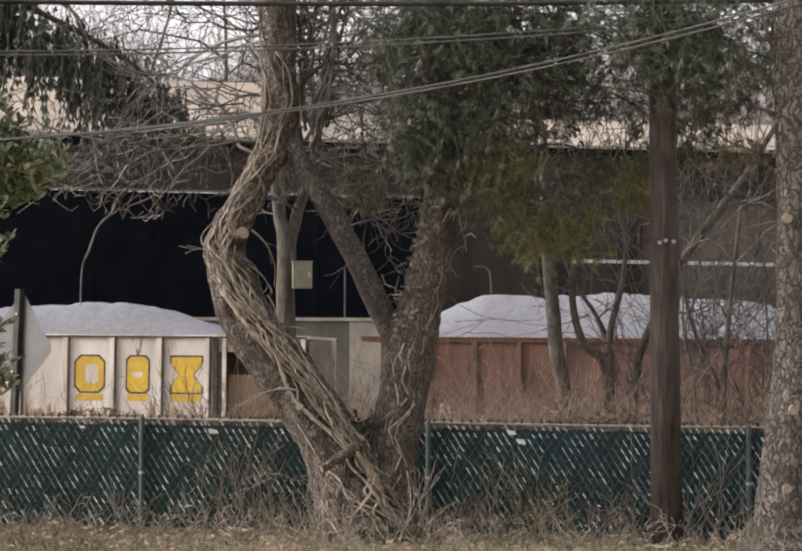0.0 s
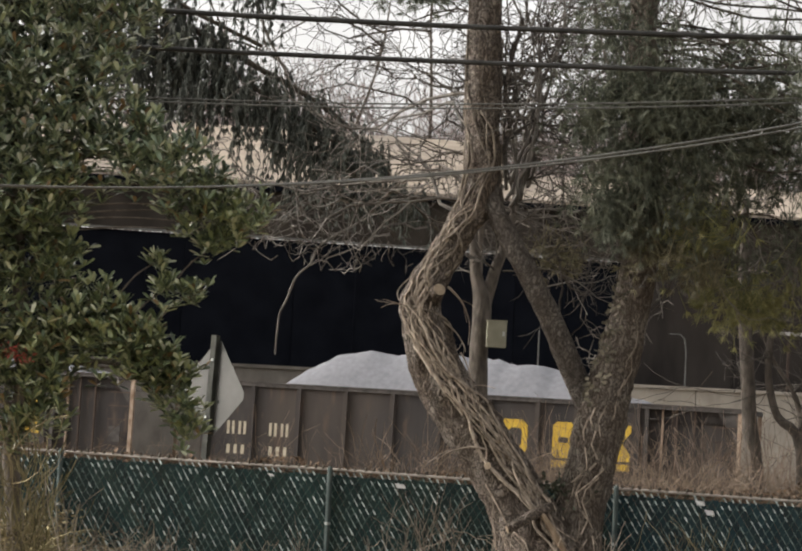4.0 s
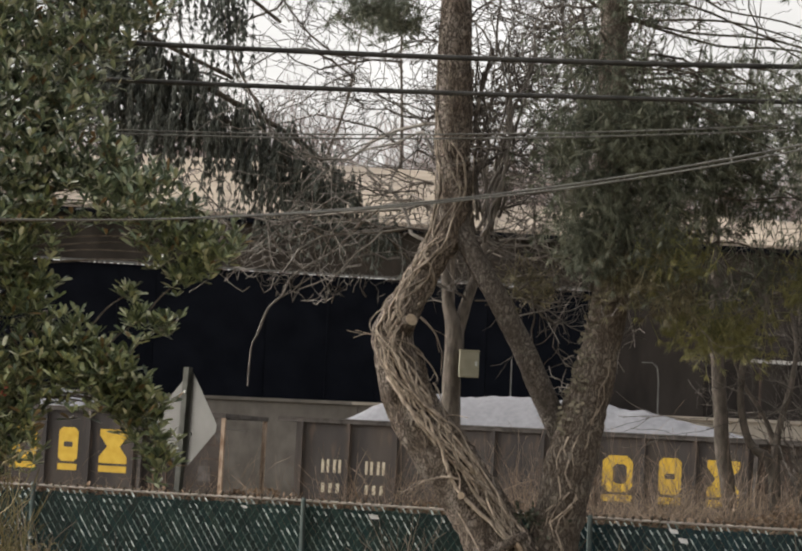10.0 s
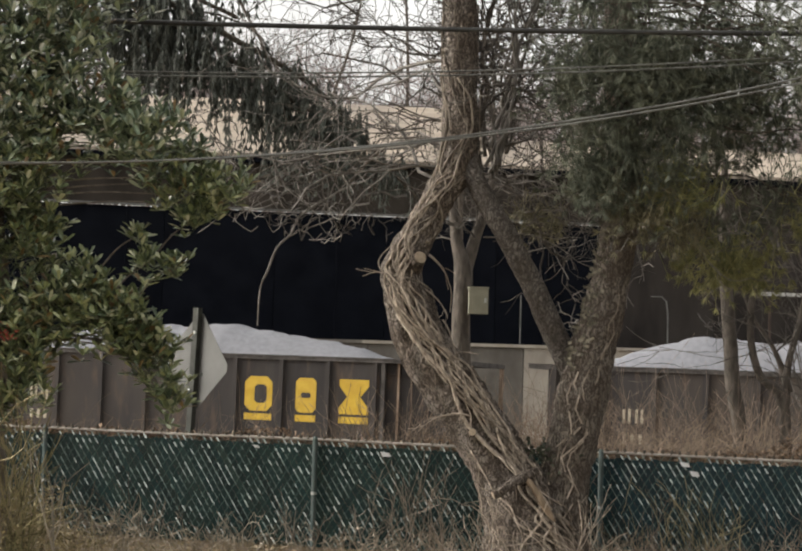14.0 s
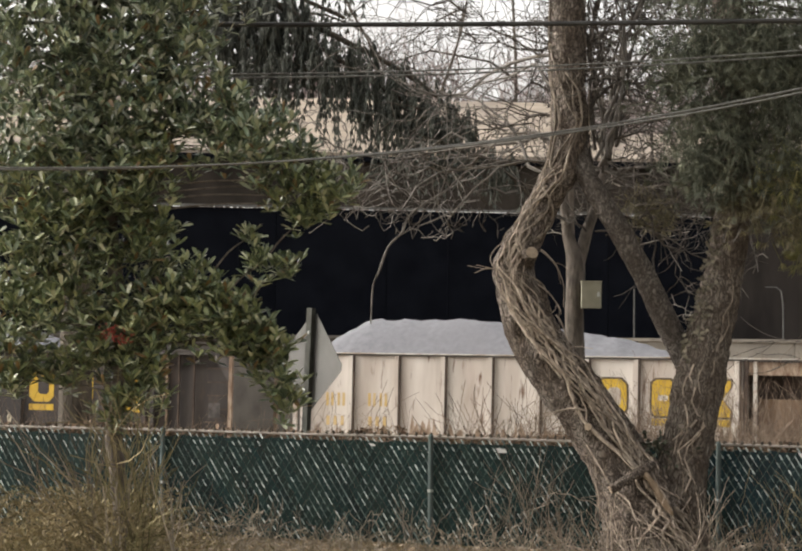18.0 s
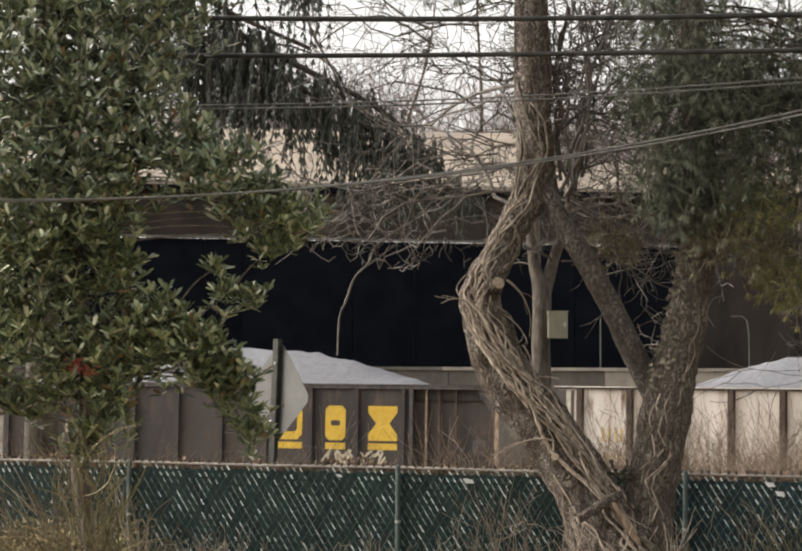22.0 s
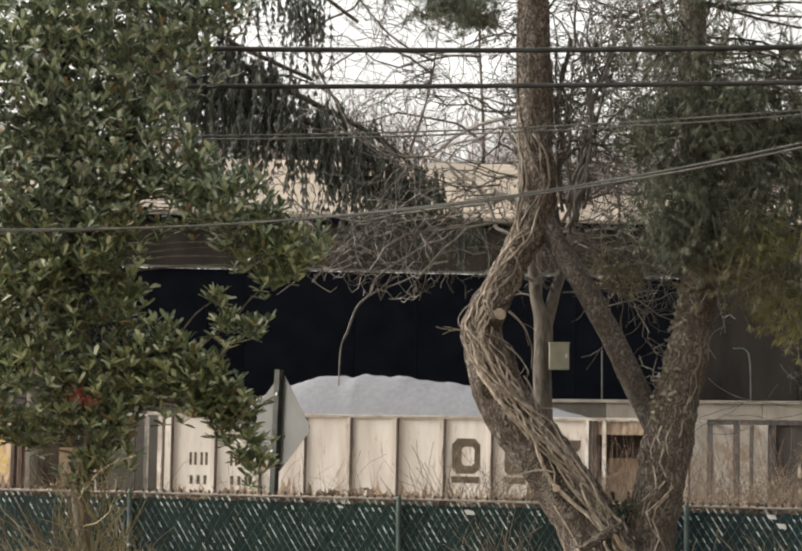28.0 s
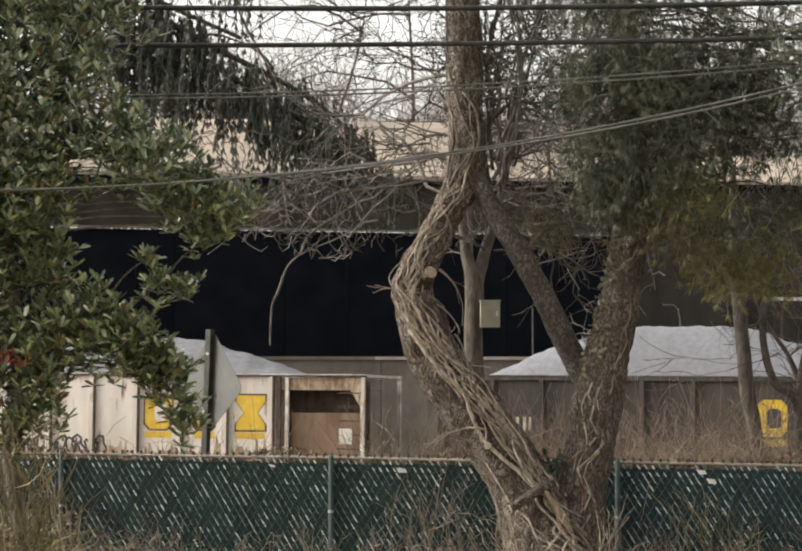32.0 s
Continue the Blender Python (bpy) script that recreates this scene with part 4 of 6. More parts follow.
# ---- trees ----
def build_v_tree():
    t = thing("forked_tree", "leaning forked tree wrapped in bare vine stems", "tree", at=(2.5, 22.8, rest(2.5, 22.8)))
    back = Matrix.Translation(-Vector(t.location))

    def put(name, g, mat, label="", smooth=True):
        ob = part(name, g, mat, t, label, smooth)
        ob.matrix_parent_inverse = back
        return ob

    left = [(2.48, 22.8, -0.25, 0.60), (2.44, 22.8, 0.1, 0.50), (2.36, 22.8, 0.48, 0.44), (2.17, 22.8, 0.89, 0.33), (1.89, 22.8, 1.34, 0.285), (1.55, 22.8, 1.8, 0.28), (1.27, 22.8, 2.21, 0.265),
            (1.11, 22.8, 2.62, 0.225), (1.04, 22.8, 2.92, 0.195), (1.13, 22.8, 3.18, 0.175), (1.27, 22.8, 3.44, 0.16), (1.41, 22.8, 3.73, 0.16), (1.54, 22.8, 3.96, 0.175),
            (1.6, 22.8, 4.37, 0.174), (1.58, 22.8, 4.89, 0.174), (1.57, 22.8, 5.41, 0.172), (1.54, 22.8, 6.45, 0.155), (1.5, 22.8, 8.2, 0.12)]
    g = Geo()
    s = limb(g, left, 44, 6, 0.17, 5.0)
    put("trunk", g, BARK)
    g = Geo()
    limb(g, [(2.86, 22.85, 1.86, 0.135), (2.65, 22.9, 2.27, 0.128), (2.39, 22.8, 2.78, 0.118), (2.11, 22.7, 3.27, 0.113), (1.87, 22.68, 3.65, 0.11), (1.72, 22.72, 3.98, 0.09), (1.76, 22.9, 4.36, 0.04), (1.86, 22.9, 4.79, 0.03), (1.8, 22.9, 5.2, 0.026), (1.95, 22.9, 5.9, 0.02)], 14, 5, 0.1, 5.0)
    put("limb", g, BARK_LIMB)
    g = Geo()
    limb(g, [(1.5, 22.9, 4.1, 0.034), (1.3, 24.0, 4.42, 0.028), (0.95, 25.6, 4.5, 0.024), (0.66, 26.7, 4.3, 0.019), (0.58, 27.0, 4.2, 0.014)], 7, 5, 0.1, 5)
    put("limb", g, BARK_SAP)
    # cut stubs
    for p, d, r in (((1.17, 22.64, 3.02), (0.28, -0.75, 0.3), 0.072), ((1.80, 22.6, 1.33), (-0.25, -1, 0.1), 0.043)):
        p, d = Vector(p), Vector(d).normalized()
        g = Geo().tube([p - d * 0.1, p, p + d * 0.09, p + d * 0.12], [r * 1.5, r * 1.2, r, r * 0.96], 14, 0.1, 6)
        put("stub", g, BARK)
        q = p + d * 0.121
        put("cut_face", Geo().tube([q, q + d * 0.006], [r * 0.86, r * 0.84], 14), CUT, "pale sawn face", False)
    # a sawn side limb and a pale split snag at the foot
    g = Geo()
    limb(g, [(2.42, 22.42, 0.98, 0.044), (2.2, 22.36, 0.87, 0.05), (2.06, 22.32, 0.775, 0.042), (1.98, 22.3, 0.735, 0.044)], 14, 5, 0.5, 9)
    put("side_limb", g, BARK)
    put("cut_face", Geo().tube([(1.979, 22.3, 0.734), (1.973, 22.299, 0.731)], [0.039, 0.038], 12), CUT, "pale sawn face", False)
    g = Geo()
    limb(g, [(2.30, 22.38, 0.93, 0.022), (2.40, 22.34, 0.78, 0.034), (2.50, 22.32, 0.62, 0.032), (2.59, 22.33, 0.49, 0.02)], 9, 4, 0.2, 7)
    put("snag", g, SNAG, "pale split snag")
    # vine stems: one thick bundle that climbs the upper face and crosses over at the bend
    rng = random.Random(11)
    turn_at = [(-0.3, -0.6), (0.6, -0.75), (1.3, -0.85), (2.1, -1.05), (2.6, -1.6), (2.95, -2.1), (3.4, -2.2), (3.9, -1.8), (4.4, -1.2), (5.2, -1.7), (8, -1.5)]

    def facing(z):
        for (z0, b0), (z1, b1) in zip(turn_at, turn_at[1:]):
            if z <= z1:
                return b0 + (b1 - b0) * max(z - z0, 0) / (z1 - z0)
        return -1.5

    last = len(s) - 8
    # three layers: strong sinuous strands, a net of thin ones, and wraps round the neck and upper trunk
    for k in range(50):
        g = Geo()
        if k < 11:
            i0, i1, rr, spread, lift, twist = rng.randint(1, 14), rng.randint(50, 68), rng.uniform(0.011, 0.019), rng.gauss(0, 0.42), rng.uniform(1.02, 1.14), 0.0
        elif k < 37:
            i0, i1, rr, spread, lift, twist = rng.randint(2, 40), 0, rng.uniform(0.006, 0.011), rng.gauss(0, 0.6), rng.uniform(1.05, 1.3), 0.0
            i1 = i0 + rng.randint(16, 34)
        else:
            i0, i1, rr, spread, lift, twist = rng.randint(44, 60), rng.randint(74, last), rng.uniform(0.008, 0.018), rng.gauss(0, 0.5), rng.uniform(1.0, 1.14), rng.uniform(-0.07, 0.07)
        pts, rad = [], []
        for i in range(i0, i1, 2):
            x, y, z, r = s[i]
            u = (i - i0) / (i1 - i0)
            b = facing(z) + twist * (i - i0) + spread * math.cos(u * 4.5 + k) + 0.95 * noise.noise(Vector((i * 0.11, k * 3.1, 0))) + 0.3 * noise.noise(Vector((i * 0.3, k * 1.7, 4)))
            o = r * (lift + 0.2 * noise.noise(Vector((i * 0.23, k, 5))))
            pts.append((x + math.cos(b) * o, y + math.sin(b) * o, z + 0.05 * noise.noise(Vector((i * 0.3, k, 9)))))
            rad.append(rr * (1 - 0.3 * u))
        sp = spline([(*p, q) for p, q in zip(pts, rad)], 3)
        g.tube([q[:3] for q in sp], [q[3] for q in sp], 5, 0.15, 8)
        put("vine", g, VINE if k < 37 else VINE_OLD)
    # the thickest stem snakes from the back of the bend over the front to the crotch
    g = Geo()
    snake = []
    for i, b in ((40, -2.2), (35, -1.75), (31, -1.5), (28, -1.75), (25, -1.95), (22, -1.7), (19, -1.25), (16, -1.05), (13, -1.3), (10, -1.1), (6, -0.9)):
        x, y, z, r = s[i]
        snake.append((x + math.cos(b) * r * 1.1, y + math.sin(b) * r * 1.1, z, 0.021))
    limb(g, snake, 7, 5, 0.12, 6)
    put("vine", g, VINE, "thick pale vine stem")
    # dry tendrils that arch away from the fork on both sides
    for k in range(30):
        g = Geo()
        side = -1 if k % 3 == 0 else 1
        p = Vector((rng.uniform(1.75, 2.3), rng.uniform(23.1, 24.2), rng.uniform(3.05, 4.5))) if side > 0 else Vector((rng.uniform(0.9, 1.5), rng.uniform(23.1, 24.0), rng.uniform(3.6, 4.6)))
        branch(g, rng, p, (side, rng.uniform(-0.3, 0.3), rng.uniform(-0.1, 0.35)), rng.uniform(0.6, 1.25), 0.011, 1, 0.05, 0.7, kids=4, wiggle=0.5, smallest=0.0045)
        put("tendril", g, TWIG_GREY_LIT if k % 3 == 1 else TWIG if k % 2 else TWIG_DARK)["kind"] = "stuff"
    # thin grey stems that rise crookedly between the two trunks
    for k in range(14):
        g = Geo()
        at = Vector((rng.uniform(1.7, 2.15), rng.uniform(22.75, 23.3), rng.uniform(3.85, 4.3)))
        path = [(*at, 0.019)]
        for q in range(1, 9):
            at = at + Vector((rng.uniform(-0.09, 0.13), rng.uniform(-0.04, 0.04), rng.uniform(0.16, 0.34)))
            path.append((*at, 0.019 - 0.0014 * q))
        limb(g, path, 6, 3, 0.15, 6)
        for q in (3, 5, 6, 8):
            branch(g, rng, path[q][:3], (rng.choice((-0.5, 1)), rng.uniform(-0.3, 0.3), rng.uniform(-0.2, 0.8)), rng.uniform(0.4, 0.9), 0.009, 1, 0.02, 0.7, kids=4, wiggle=0.9, smallest=0.0045)
        put("riser", g, TWIG_GREY_LIT if k % 2 else TWIG)["kind"] = "stuff"
    # dead brown twigs that droop under the pine
    for k in range(30):
        g = Geo()
        p = (rng.uniform(2.3, 4.6) if k < 16 else rng.uniform(3.5, 5.3), rng.uniform(22.4, 23.4), rng.uniform(3.6, 4.5))
        branch(g, rng, p, (rng.uniform(-0.6, 0.6), rng.uniform(-0.3, 0.3), -1), rng.uniform(0.5, 1.0), 0.01, 1, 0.05, 0.7, kids=5, wiggle=0.8, smallest=0.0045)
        put("dead_twig", g, TWIG_GREY_LIT if k % 3 == 0 else TWIG)["kind"] = "stuff"
    # thin stems over the foot of the trunks
    for k in range(26):
        a0 = rng.uniform(-2.9, -0.2)
        x0, y0, top = 2.5 + math.cos(a0) * 0.52, 22.8 + math.sin(a0) * 0.56, rng.uniform(0.2, 0.75)
        g = Geo()
        branch(g, rng, (x0 + rng.uniform(-0.2, 0.2), y0 - 0.05, -0.05), (rng.uniform(-0.9, 0.9), rng.uniform(-0.3, 0.2), 1), top + 0.2, 0.011, 1, 0, 0.5, 4, 3, 0.6, 0.004)
        put("stem", g, VINE)["kind"] = "stuff"
    # dark leaves caught in the crotch
    g = Geo()
    for k in range(160):
        p = Vector((2.5 + rng.gauss(0, 0.13), 22.75 + rng.gauss(0, 0.1), 1.12 + rng.gauss(0, 0.09)))
        d = Vector((rng.uniform(-1, 1), rng.uniform(-1, 0.3), rng.uniform(-0.5, 1))).normalized()
        g.leaf(p, d, d.orthogonal().normalized(), 0.07, 0.04)
    put("crotch_leaves", g, NEEDLE, "dark leaves caught in the crotch", False)["kind"] = "stuff"
    # bare limbs with twigs
    rng = random.Random(5)
    starts = [((1.45, 22.9, 3.85), (-1, 0.5, 0.12), 2.6, 0.026), ((1.5, 23.0, 4.2), (-1, 0.6, -0.05), 2.8, 0.028), ((1.58, 22.9, 4.7), (-1, 0.4, 0.2), 2.4, 0.026), ((1.58, 22.9, 5.1), (-0.8, 0.4, 0.6), 2.4, 0.026), ((1.5, 22.9, 4.0), (-1, 0.3, 0.0), 2.2, 0.022),
              ((1.6, 22.9, 5.5), (0.7, 0.4, 0.8), 2.2, 0.026), ((1.8, 23.0, 4.6), (0.6, 0.5, 0.8), 2.0, 0.025), ((1.75, 23.0, 4.3), (0.9, 0.3, 0.25), 1.5, 0.02), ((1.9, 23.0, 4.85), (1, 0.4, 0.1), 1.6, 0.022), ((1.7, 22.9, 5.2), (0.8, 0.3, 0.5), 1.8, 0.022), ((2.4, 23.0, 2.8), (0.7, 0.3, 0.5), 1.0, 0.016), ((3.0, 23.0, 2.3), (-0.6, 0.3, 0.3), 0.9, 0.016), ((2.0, 23.0, 3.5), (0.9, 0.3, 0.1), 1.3, 0.018), ((2.1, 23.0, 3.3), (0.9, 0.3, -0.1), 1.1, 0.016)]
    for p, d, length, r in starts:
        g = Geo()
        branch(g, rng, p, d, length, r, 3 if d[0] > 0 and p[2] > 5 else 2, 0.02, 0.75, kids=4, wiggle=0.9, smallest=0.0035 if d[0] > 0 else 0.0055, floor=3.45 if p[2] > 3.5 else -9.0)
        put("branch", g, TWIG if d[0] > 0 else TWIG_GREY_LIT)["kind"] = "stuff"
    # a pale broken snag and small sprouts beside the stub
    for p, d, length, r in (((1.3, 22.7, 3.1), (0.75, -0.1, -0.35), 0.42, 0.018), ((1.28, 22.7, 2.75), (0.6, 0, -0.5), 0.4, 0.012), ((1.45, 22.6, 2.45), (0.5, 0, -0.8), 0.5, 0.012),
                            ((0.9, 22.7, 2.9), (-0.6, 0, 0.2), 0.28, 0.01), ((0.88, 22.7, 2.86), (-0.3, 0, -0.9), 0.36, 0.008), ((1.75, 22.5, 1.5), (-0.9, -0.2, 0.25), 0.6, 0.014)):
        g = Geo()
        branch(g, rng, p, d, length, r, 1, 0.02, 0.6, kids=3, smallest=0.004)
        put("sprout", g, TWIG_PALE)


def needle_tuft(g, rng, p, d, length, count, width):
    for k in range(count):
        e = (d + Vector((rng.uniform(-1, 1), rng.uniform(-1, 1), rng.uniform(-1, 1))) * 0.75).normalized()
        n = e.orthogonal().normalized()
        g.leaf(p, e, n, length * rng.uniform(0.6, 1.1), width)


def build_pine():
    """The pine beside the forked trunk, whose boughs hang over the right half."""
    t = thing("pine_tree", "dark green pine with hanging boughs and olive tips", "tree", at=(2.7, 22.8, rest(2.7, 22.8)))
    back = Matrix.Translation(-Vector(t.location))
    rng = random.Random(21)

    def put(name, g, mat, label="", smooth=False, kind=""):
        ob = part(name, g, mat, t, label, smooth, kind)
        ob.matrix_parent_inverse = back
        return ob

    right = [(2.68, 22.8, -0.25, 0.45), (2.66, 22.8, 0.2, 0.34), (2.70, 22.8, 0.53, 0.275), (2.75, 22.8, 0.99, 0.25), (2.83, 22.8, 1.4, 0.252), (2.91, 22.8, 1.81, 0.248), (3.0, 22.8, 2.22, 0.228),
             (3.11, 22.8, 2.69, 0.2), (3.19, 22.8, 3.15, 0.185), (3.25, 22.8, 3.67, 0.168), (3.26, 22.8, 4.39, 0.158), (3.19, 22.8, 5.17, 0.154), (3.16, 22.8, 6.47, 0.138), (3.15, 22.8, 8.5, 0.1)]
    g = Geo()
    sr = limb(g, right, 40, 10, 0.16, 5.0)
    put("trunk", g, BARK_PINE, smooth=True)
    for k in range(6):
        g = Geo()
        i0, i1 = rng.randint(8, 36), rng.randint(50, 78)
        b0, turn, rr = rng.uniform(-2.9, -0.9), rng.uniform(-0.9, 0.9), rng.uniform(0.006, 0.010)
        pts = []
        for i in range(i0, i1, 3):
            x, y, z, r = sr[i]
            b = b0 + turn * (i - i0) / (i1 - i0) + 0.9 * noise.noise(Vector((i * 0.14, k * 3.1, 0)))
            pts.append((x + math.cos(b) * r * 1.02, y + math.sin(b) * r * 1.02, z))
        g.tube(pts, [rr] * len(pts), 5, 0.15, 8)
        put("vine", g, VINE)
    g = Geo()
    for k in range(190):
        i = rng.randint(56, 92)
        x, y, z, r = sr[i]
        b = rng.uniform(-3.2, -2.0)
        p = Vector((x + math.cos(b) * r * 1.1, y + math.sin(b) * r * 1.1, z + rng.uniform(-0.06, 0.06)))
        d = Vector((rng.uniform(-1, 1), -0.4, rng.uniform(-1, 0.4))).normalized()
        g.leaf(p, d, Vector((rng.uniform(-0.4, 0.4), -1, 0.4)).normalized(), 0.055, 0.045)
    put("ivy", g, IVY, "withered ivy leaves", kind="stuff")
    # boughs: where each ends, how far it spreads, its colour
    N, O, B = NEEDLE, NEEDLE_OLIVE, NEEDLE_BROWN
    boughs = [(5.3, 4.65, 0.45, N), (5.5, 5.0, 0.4, N), (3.9, 5.0, 0.7, N), (4.6, 5.15, 0.7, N), (5.4, 5.2, 0.7, N), (3.3, 5.2, 0.6, N), (6.5, 5.4, 0.7, N), (4.3, 4.6, 0.6, N), (5.2, 4.75, 0.65, N), (6.0, 4.8, 0.65, N), (6.9, 5.5, 0.6, N), (2.62, 4.7, 0.34, N), (2.85, 5.05, 0.5, N), (2.8, 5.7, 0.45, N), (3.1, 5.7, 0.8, N), (3.7, 5.2, 0.8, N), (4.3, 5.5, 0.7, N), (4.4, 4.9, 0.75, N), (5.0, 5.3, 0.8, N), (3.6, 4.5, 0.6, N), (2.95, 4.3, 0.45, N),
              (4.1, 4.2, 0.55, N), (4.8, 4.4, 0.6, N), (5.6, 4.9, 0.8, N), (6.1, 5.2, 0.75, N), (6.8, 5.0, 0.7, N), (7.4, 4.6, 0.6, N), (7.3, 5.3, 0.7, N), (0.85, 6.3, 0.3, N), (0.6, 6.16, 0.36, N), (0.95, 6.12, 0.3, N), (3.3, 6.4, 0.5, N), (6.3, 5.9, 0.35, N), (5.2, 6.3, 0.3, N),
              (5.4, 4.1, 0.45, N), (6.3, 4.6, 0.55, N), (2.95, 3.75, 0.35, N), (3.6, 3.9, 0.45, N), (4.0, 3.6, 0.45, N), (3.75, 3.35, 0.3, B),
              (4.15, 3.15, 0.36, O), (4.5, 3.05, 0.4, O), (4.75, 3.15, 0.34, O), (4.45, 3.4, 0.36, N), (3.4, 4.9, 0.5, N), (2.45, 3.5, 0.3, B), (2.85, 3.95, 0.4, N), (3.35, 3.55, 0.35, B), (3.7, 3.75, 0.4, O), (4.9, 3.7, 0.45, N), (5.3, 3.6, 0.4, O), (5.9, 4.2, 0.45, N), (8.0, 5.1, 0.7, N), (6.6, 4.0, 0.4, B), (7.3, 3.9, 0.4, B)]
    for x, z, w, mat in boughs:
        b = Geo()
        y = 22.9 + rng.uniform(-0.6, 1.0)
        if 2.6 < x < 3.9 and z > 3.2:
            y = 22.25 if z < 5.1 or w < 0.65 else 23.5
        if 4.9 < x < 5.8 and z > 4.6:
            y = 21.7
        tip = Vector((x, y, z))
        root = Vector((3.2, 22.85, min(max(z + 0.25 * abs(x - 3.2), 3.6), 8.0)))
        path = [(*root, 0.016)]
        for q in range(1, 5):
            at = root.lerp(tip, q / 5) + Vector((rng.uniform(-0.14, 0.14), rng.uniform(-0.1, 0.1), 0.2 * math.sin(q * 0.63) + rng.uniform(-0.13, 0.13)))
            path.append((*at, 0.015 - 0.0018 * q))
        limb(b, path + [(*tip, 0.006)], 5, 3, 0.1)
        bough = put("bough", b, BARK_DARK)
        g = Geo()
        thin = 0.75 if mat is O else 0.45 if x > 4.0 and z < 4.95 else 0.62 if x > 5.0 else 0.7 if mat is B else 1.0
        for k in range(int(520 * thin * w ** 1.6)):
            o = Vector((rng.gauss(0, 0.5), rng.gauss(0, 0.45), rng.gauss(0, 0.36))) * w
            p = tip + o
            if p.z > 5.2 and p.x > 1.4 and rng.random() < (0.42 if 2.9 < p.x < 6.0 else 0.62):
                continue
            d = (Vector((o.x, o.y, 0)) * 0.6 + Vector((rng.uniform(-0.7, 0.7), rng.uniform(-0.6, 0.6), rng.uniform(-1.5, 0.1)))).normalized()
            needle_tuft(g, rng, p, d, 0.12, 15, 0.0082)
            g.tube([p - d * 0.25, p], [0.005, 0.004], 3, cap=False)
        part("needle_mass", g, mat, bough, kind="stuff")


def build_spruce():
    """The far conifer with sprays that hang in curtains."""
    t = thing("hanging_spruce", "dark conifer with long drooping boughs and hanging sprays", "tree", at=(-6.0, 41.0, rest(-6, 41)))
    back = Matrix.Translation(-Vector(t.location))
    rng = random.Random(31)

    def put(name, g, mat, label="", smooth=False, kind=""):
        ob = part(name, g, mat, t, label, smooth, kind)
        ob.matrix_parent_inverse = back
        return ob

    g = Geo()
    limb(g, [(-6, 41, -1.4, 0.32), (-6, 41, 4, 0.28), (-6, 41, 12, 0.18), (-6, 41, 18, 0.05)], 14, 4, 0.08, 3)
    put("trunk", g, BARK_DARK, smooth=True)
    boughs = [[(-6, 41, 9.6), (-3.5, 40.5, 9.2), (-1.5, 40, 8.1), (0.2, 40, 7.1), (1.4, 40, 6.0), (2.1, 40, 5.3)],
              [(-6, 41, 9.2), (-4, 40.5, 8.8), (-2.2, 40, 8.1), (-0.4, 40, 7.0), (0.7, 40, 6.3)],
              [(-6, 41, 9.0), (-4.4, 40.2, 8.7), (-3.0, 40, 8.0), (-1.6, 40, 7.3)],
              [(-6, 41, 10.5), (-4.2, 40.5, 9.8), (-2.6, 40, 8.9), (-1.2, 40, 8.3)],
              [(-6, 41, 11.5), (-4.2, 40.5, 11.0), (-2.0, 40, 10.3), (-0.4, 40, 9.4)]]
    for pts in boughs:
        g = Geo()
        s = limb(g, [(p[0], p[1], p[2] + rng.uniform(-0.12, 0.12) * (i > 0), 0.075 * (1 - i / (len(pts) + 1))) for i, p in enumerate(pts)], 6, 6, 0.2)
        bough = put("bough", g, BARK_DARK)
        g = Geo()
        for k in range(300 if len(pts) > 4 else 130):
            x, y, z, r = rng.choice(s[5:-3])
            p = Vector((x + rng.uniform(-0.25, 0.25), y + rng.uniform(-0.7, 0.7), z + rng.uniform(-0.4, 0.3)))
            length = rng.uniform(0.25, 0.8) if k % 2 else rng.uniform(0.5, 1.9 if x > -2.2 else 1.3)
            q = p.copy()
            d = Vector((rng.uniform(-0.2, 0.2), rng.uniform(-0.3, 0.3), -1)).normalized()
            prev = q.copy()
            for j in range(7):
                if q.z < 5.55 + 0.5 * noise.noise(Vector((x * 2.0, k * 0.7, 1))):
                    break
                q = q + d * length / 7 + Vector((rng.uniform(-0.03, 0.03), 0, 0))
                g.tube([prev, q], [0.011, 0.008], 3, cap=False)
                prev = q.copy()
                for h in range(7):
                    e = (d * 2.4 + Vector((rng.uniform(-1, 1), rng.uniform(-1, 1), rng.uniform(-0.3, 0.5)))).normalized()
                    g.leaf(q, e, e.orthogonal().normalized(), rng.uniform(0.09, 0.18), 0.034)
        part("hanging_spray", g, SPRUCE, bough, "", kind="stuff")


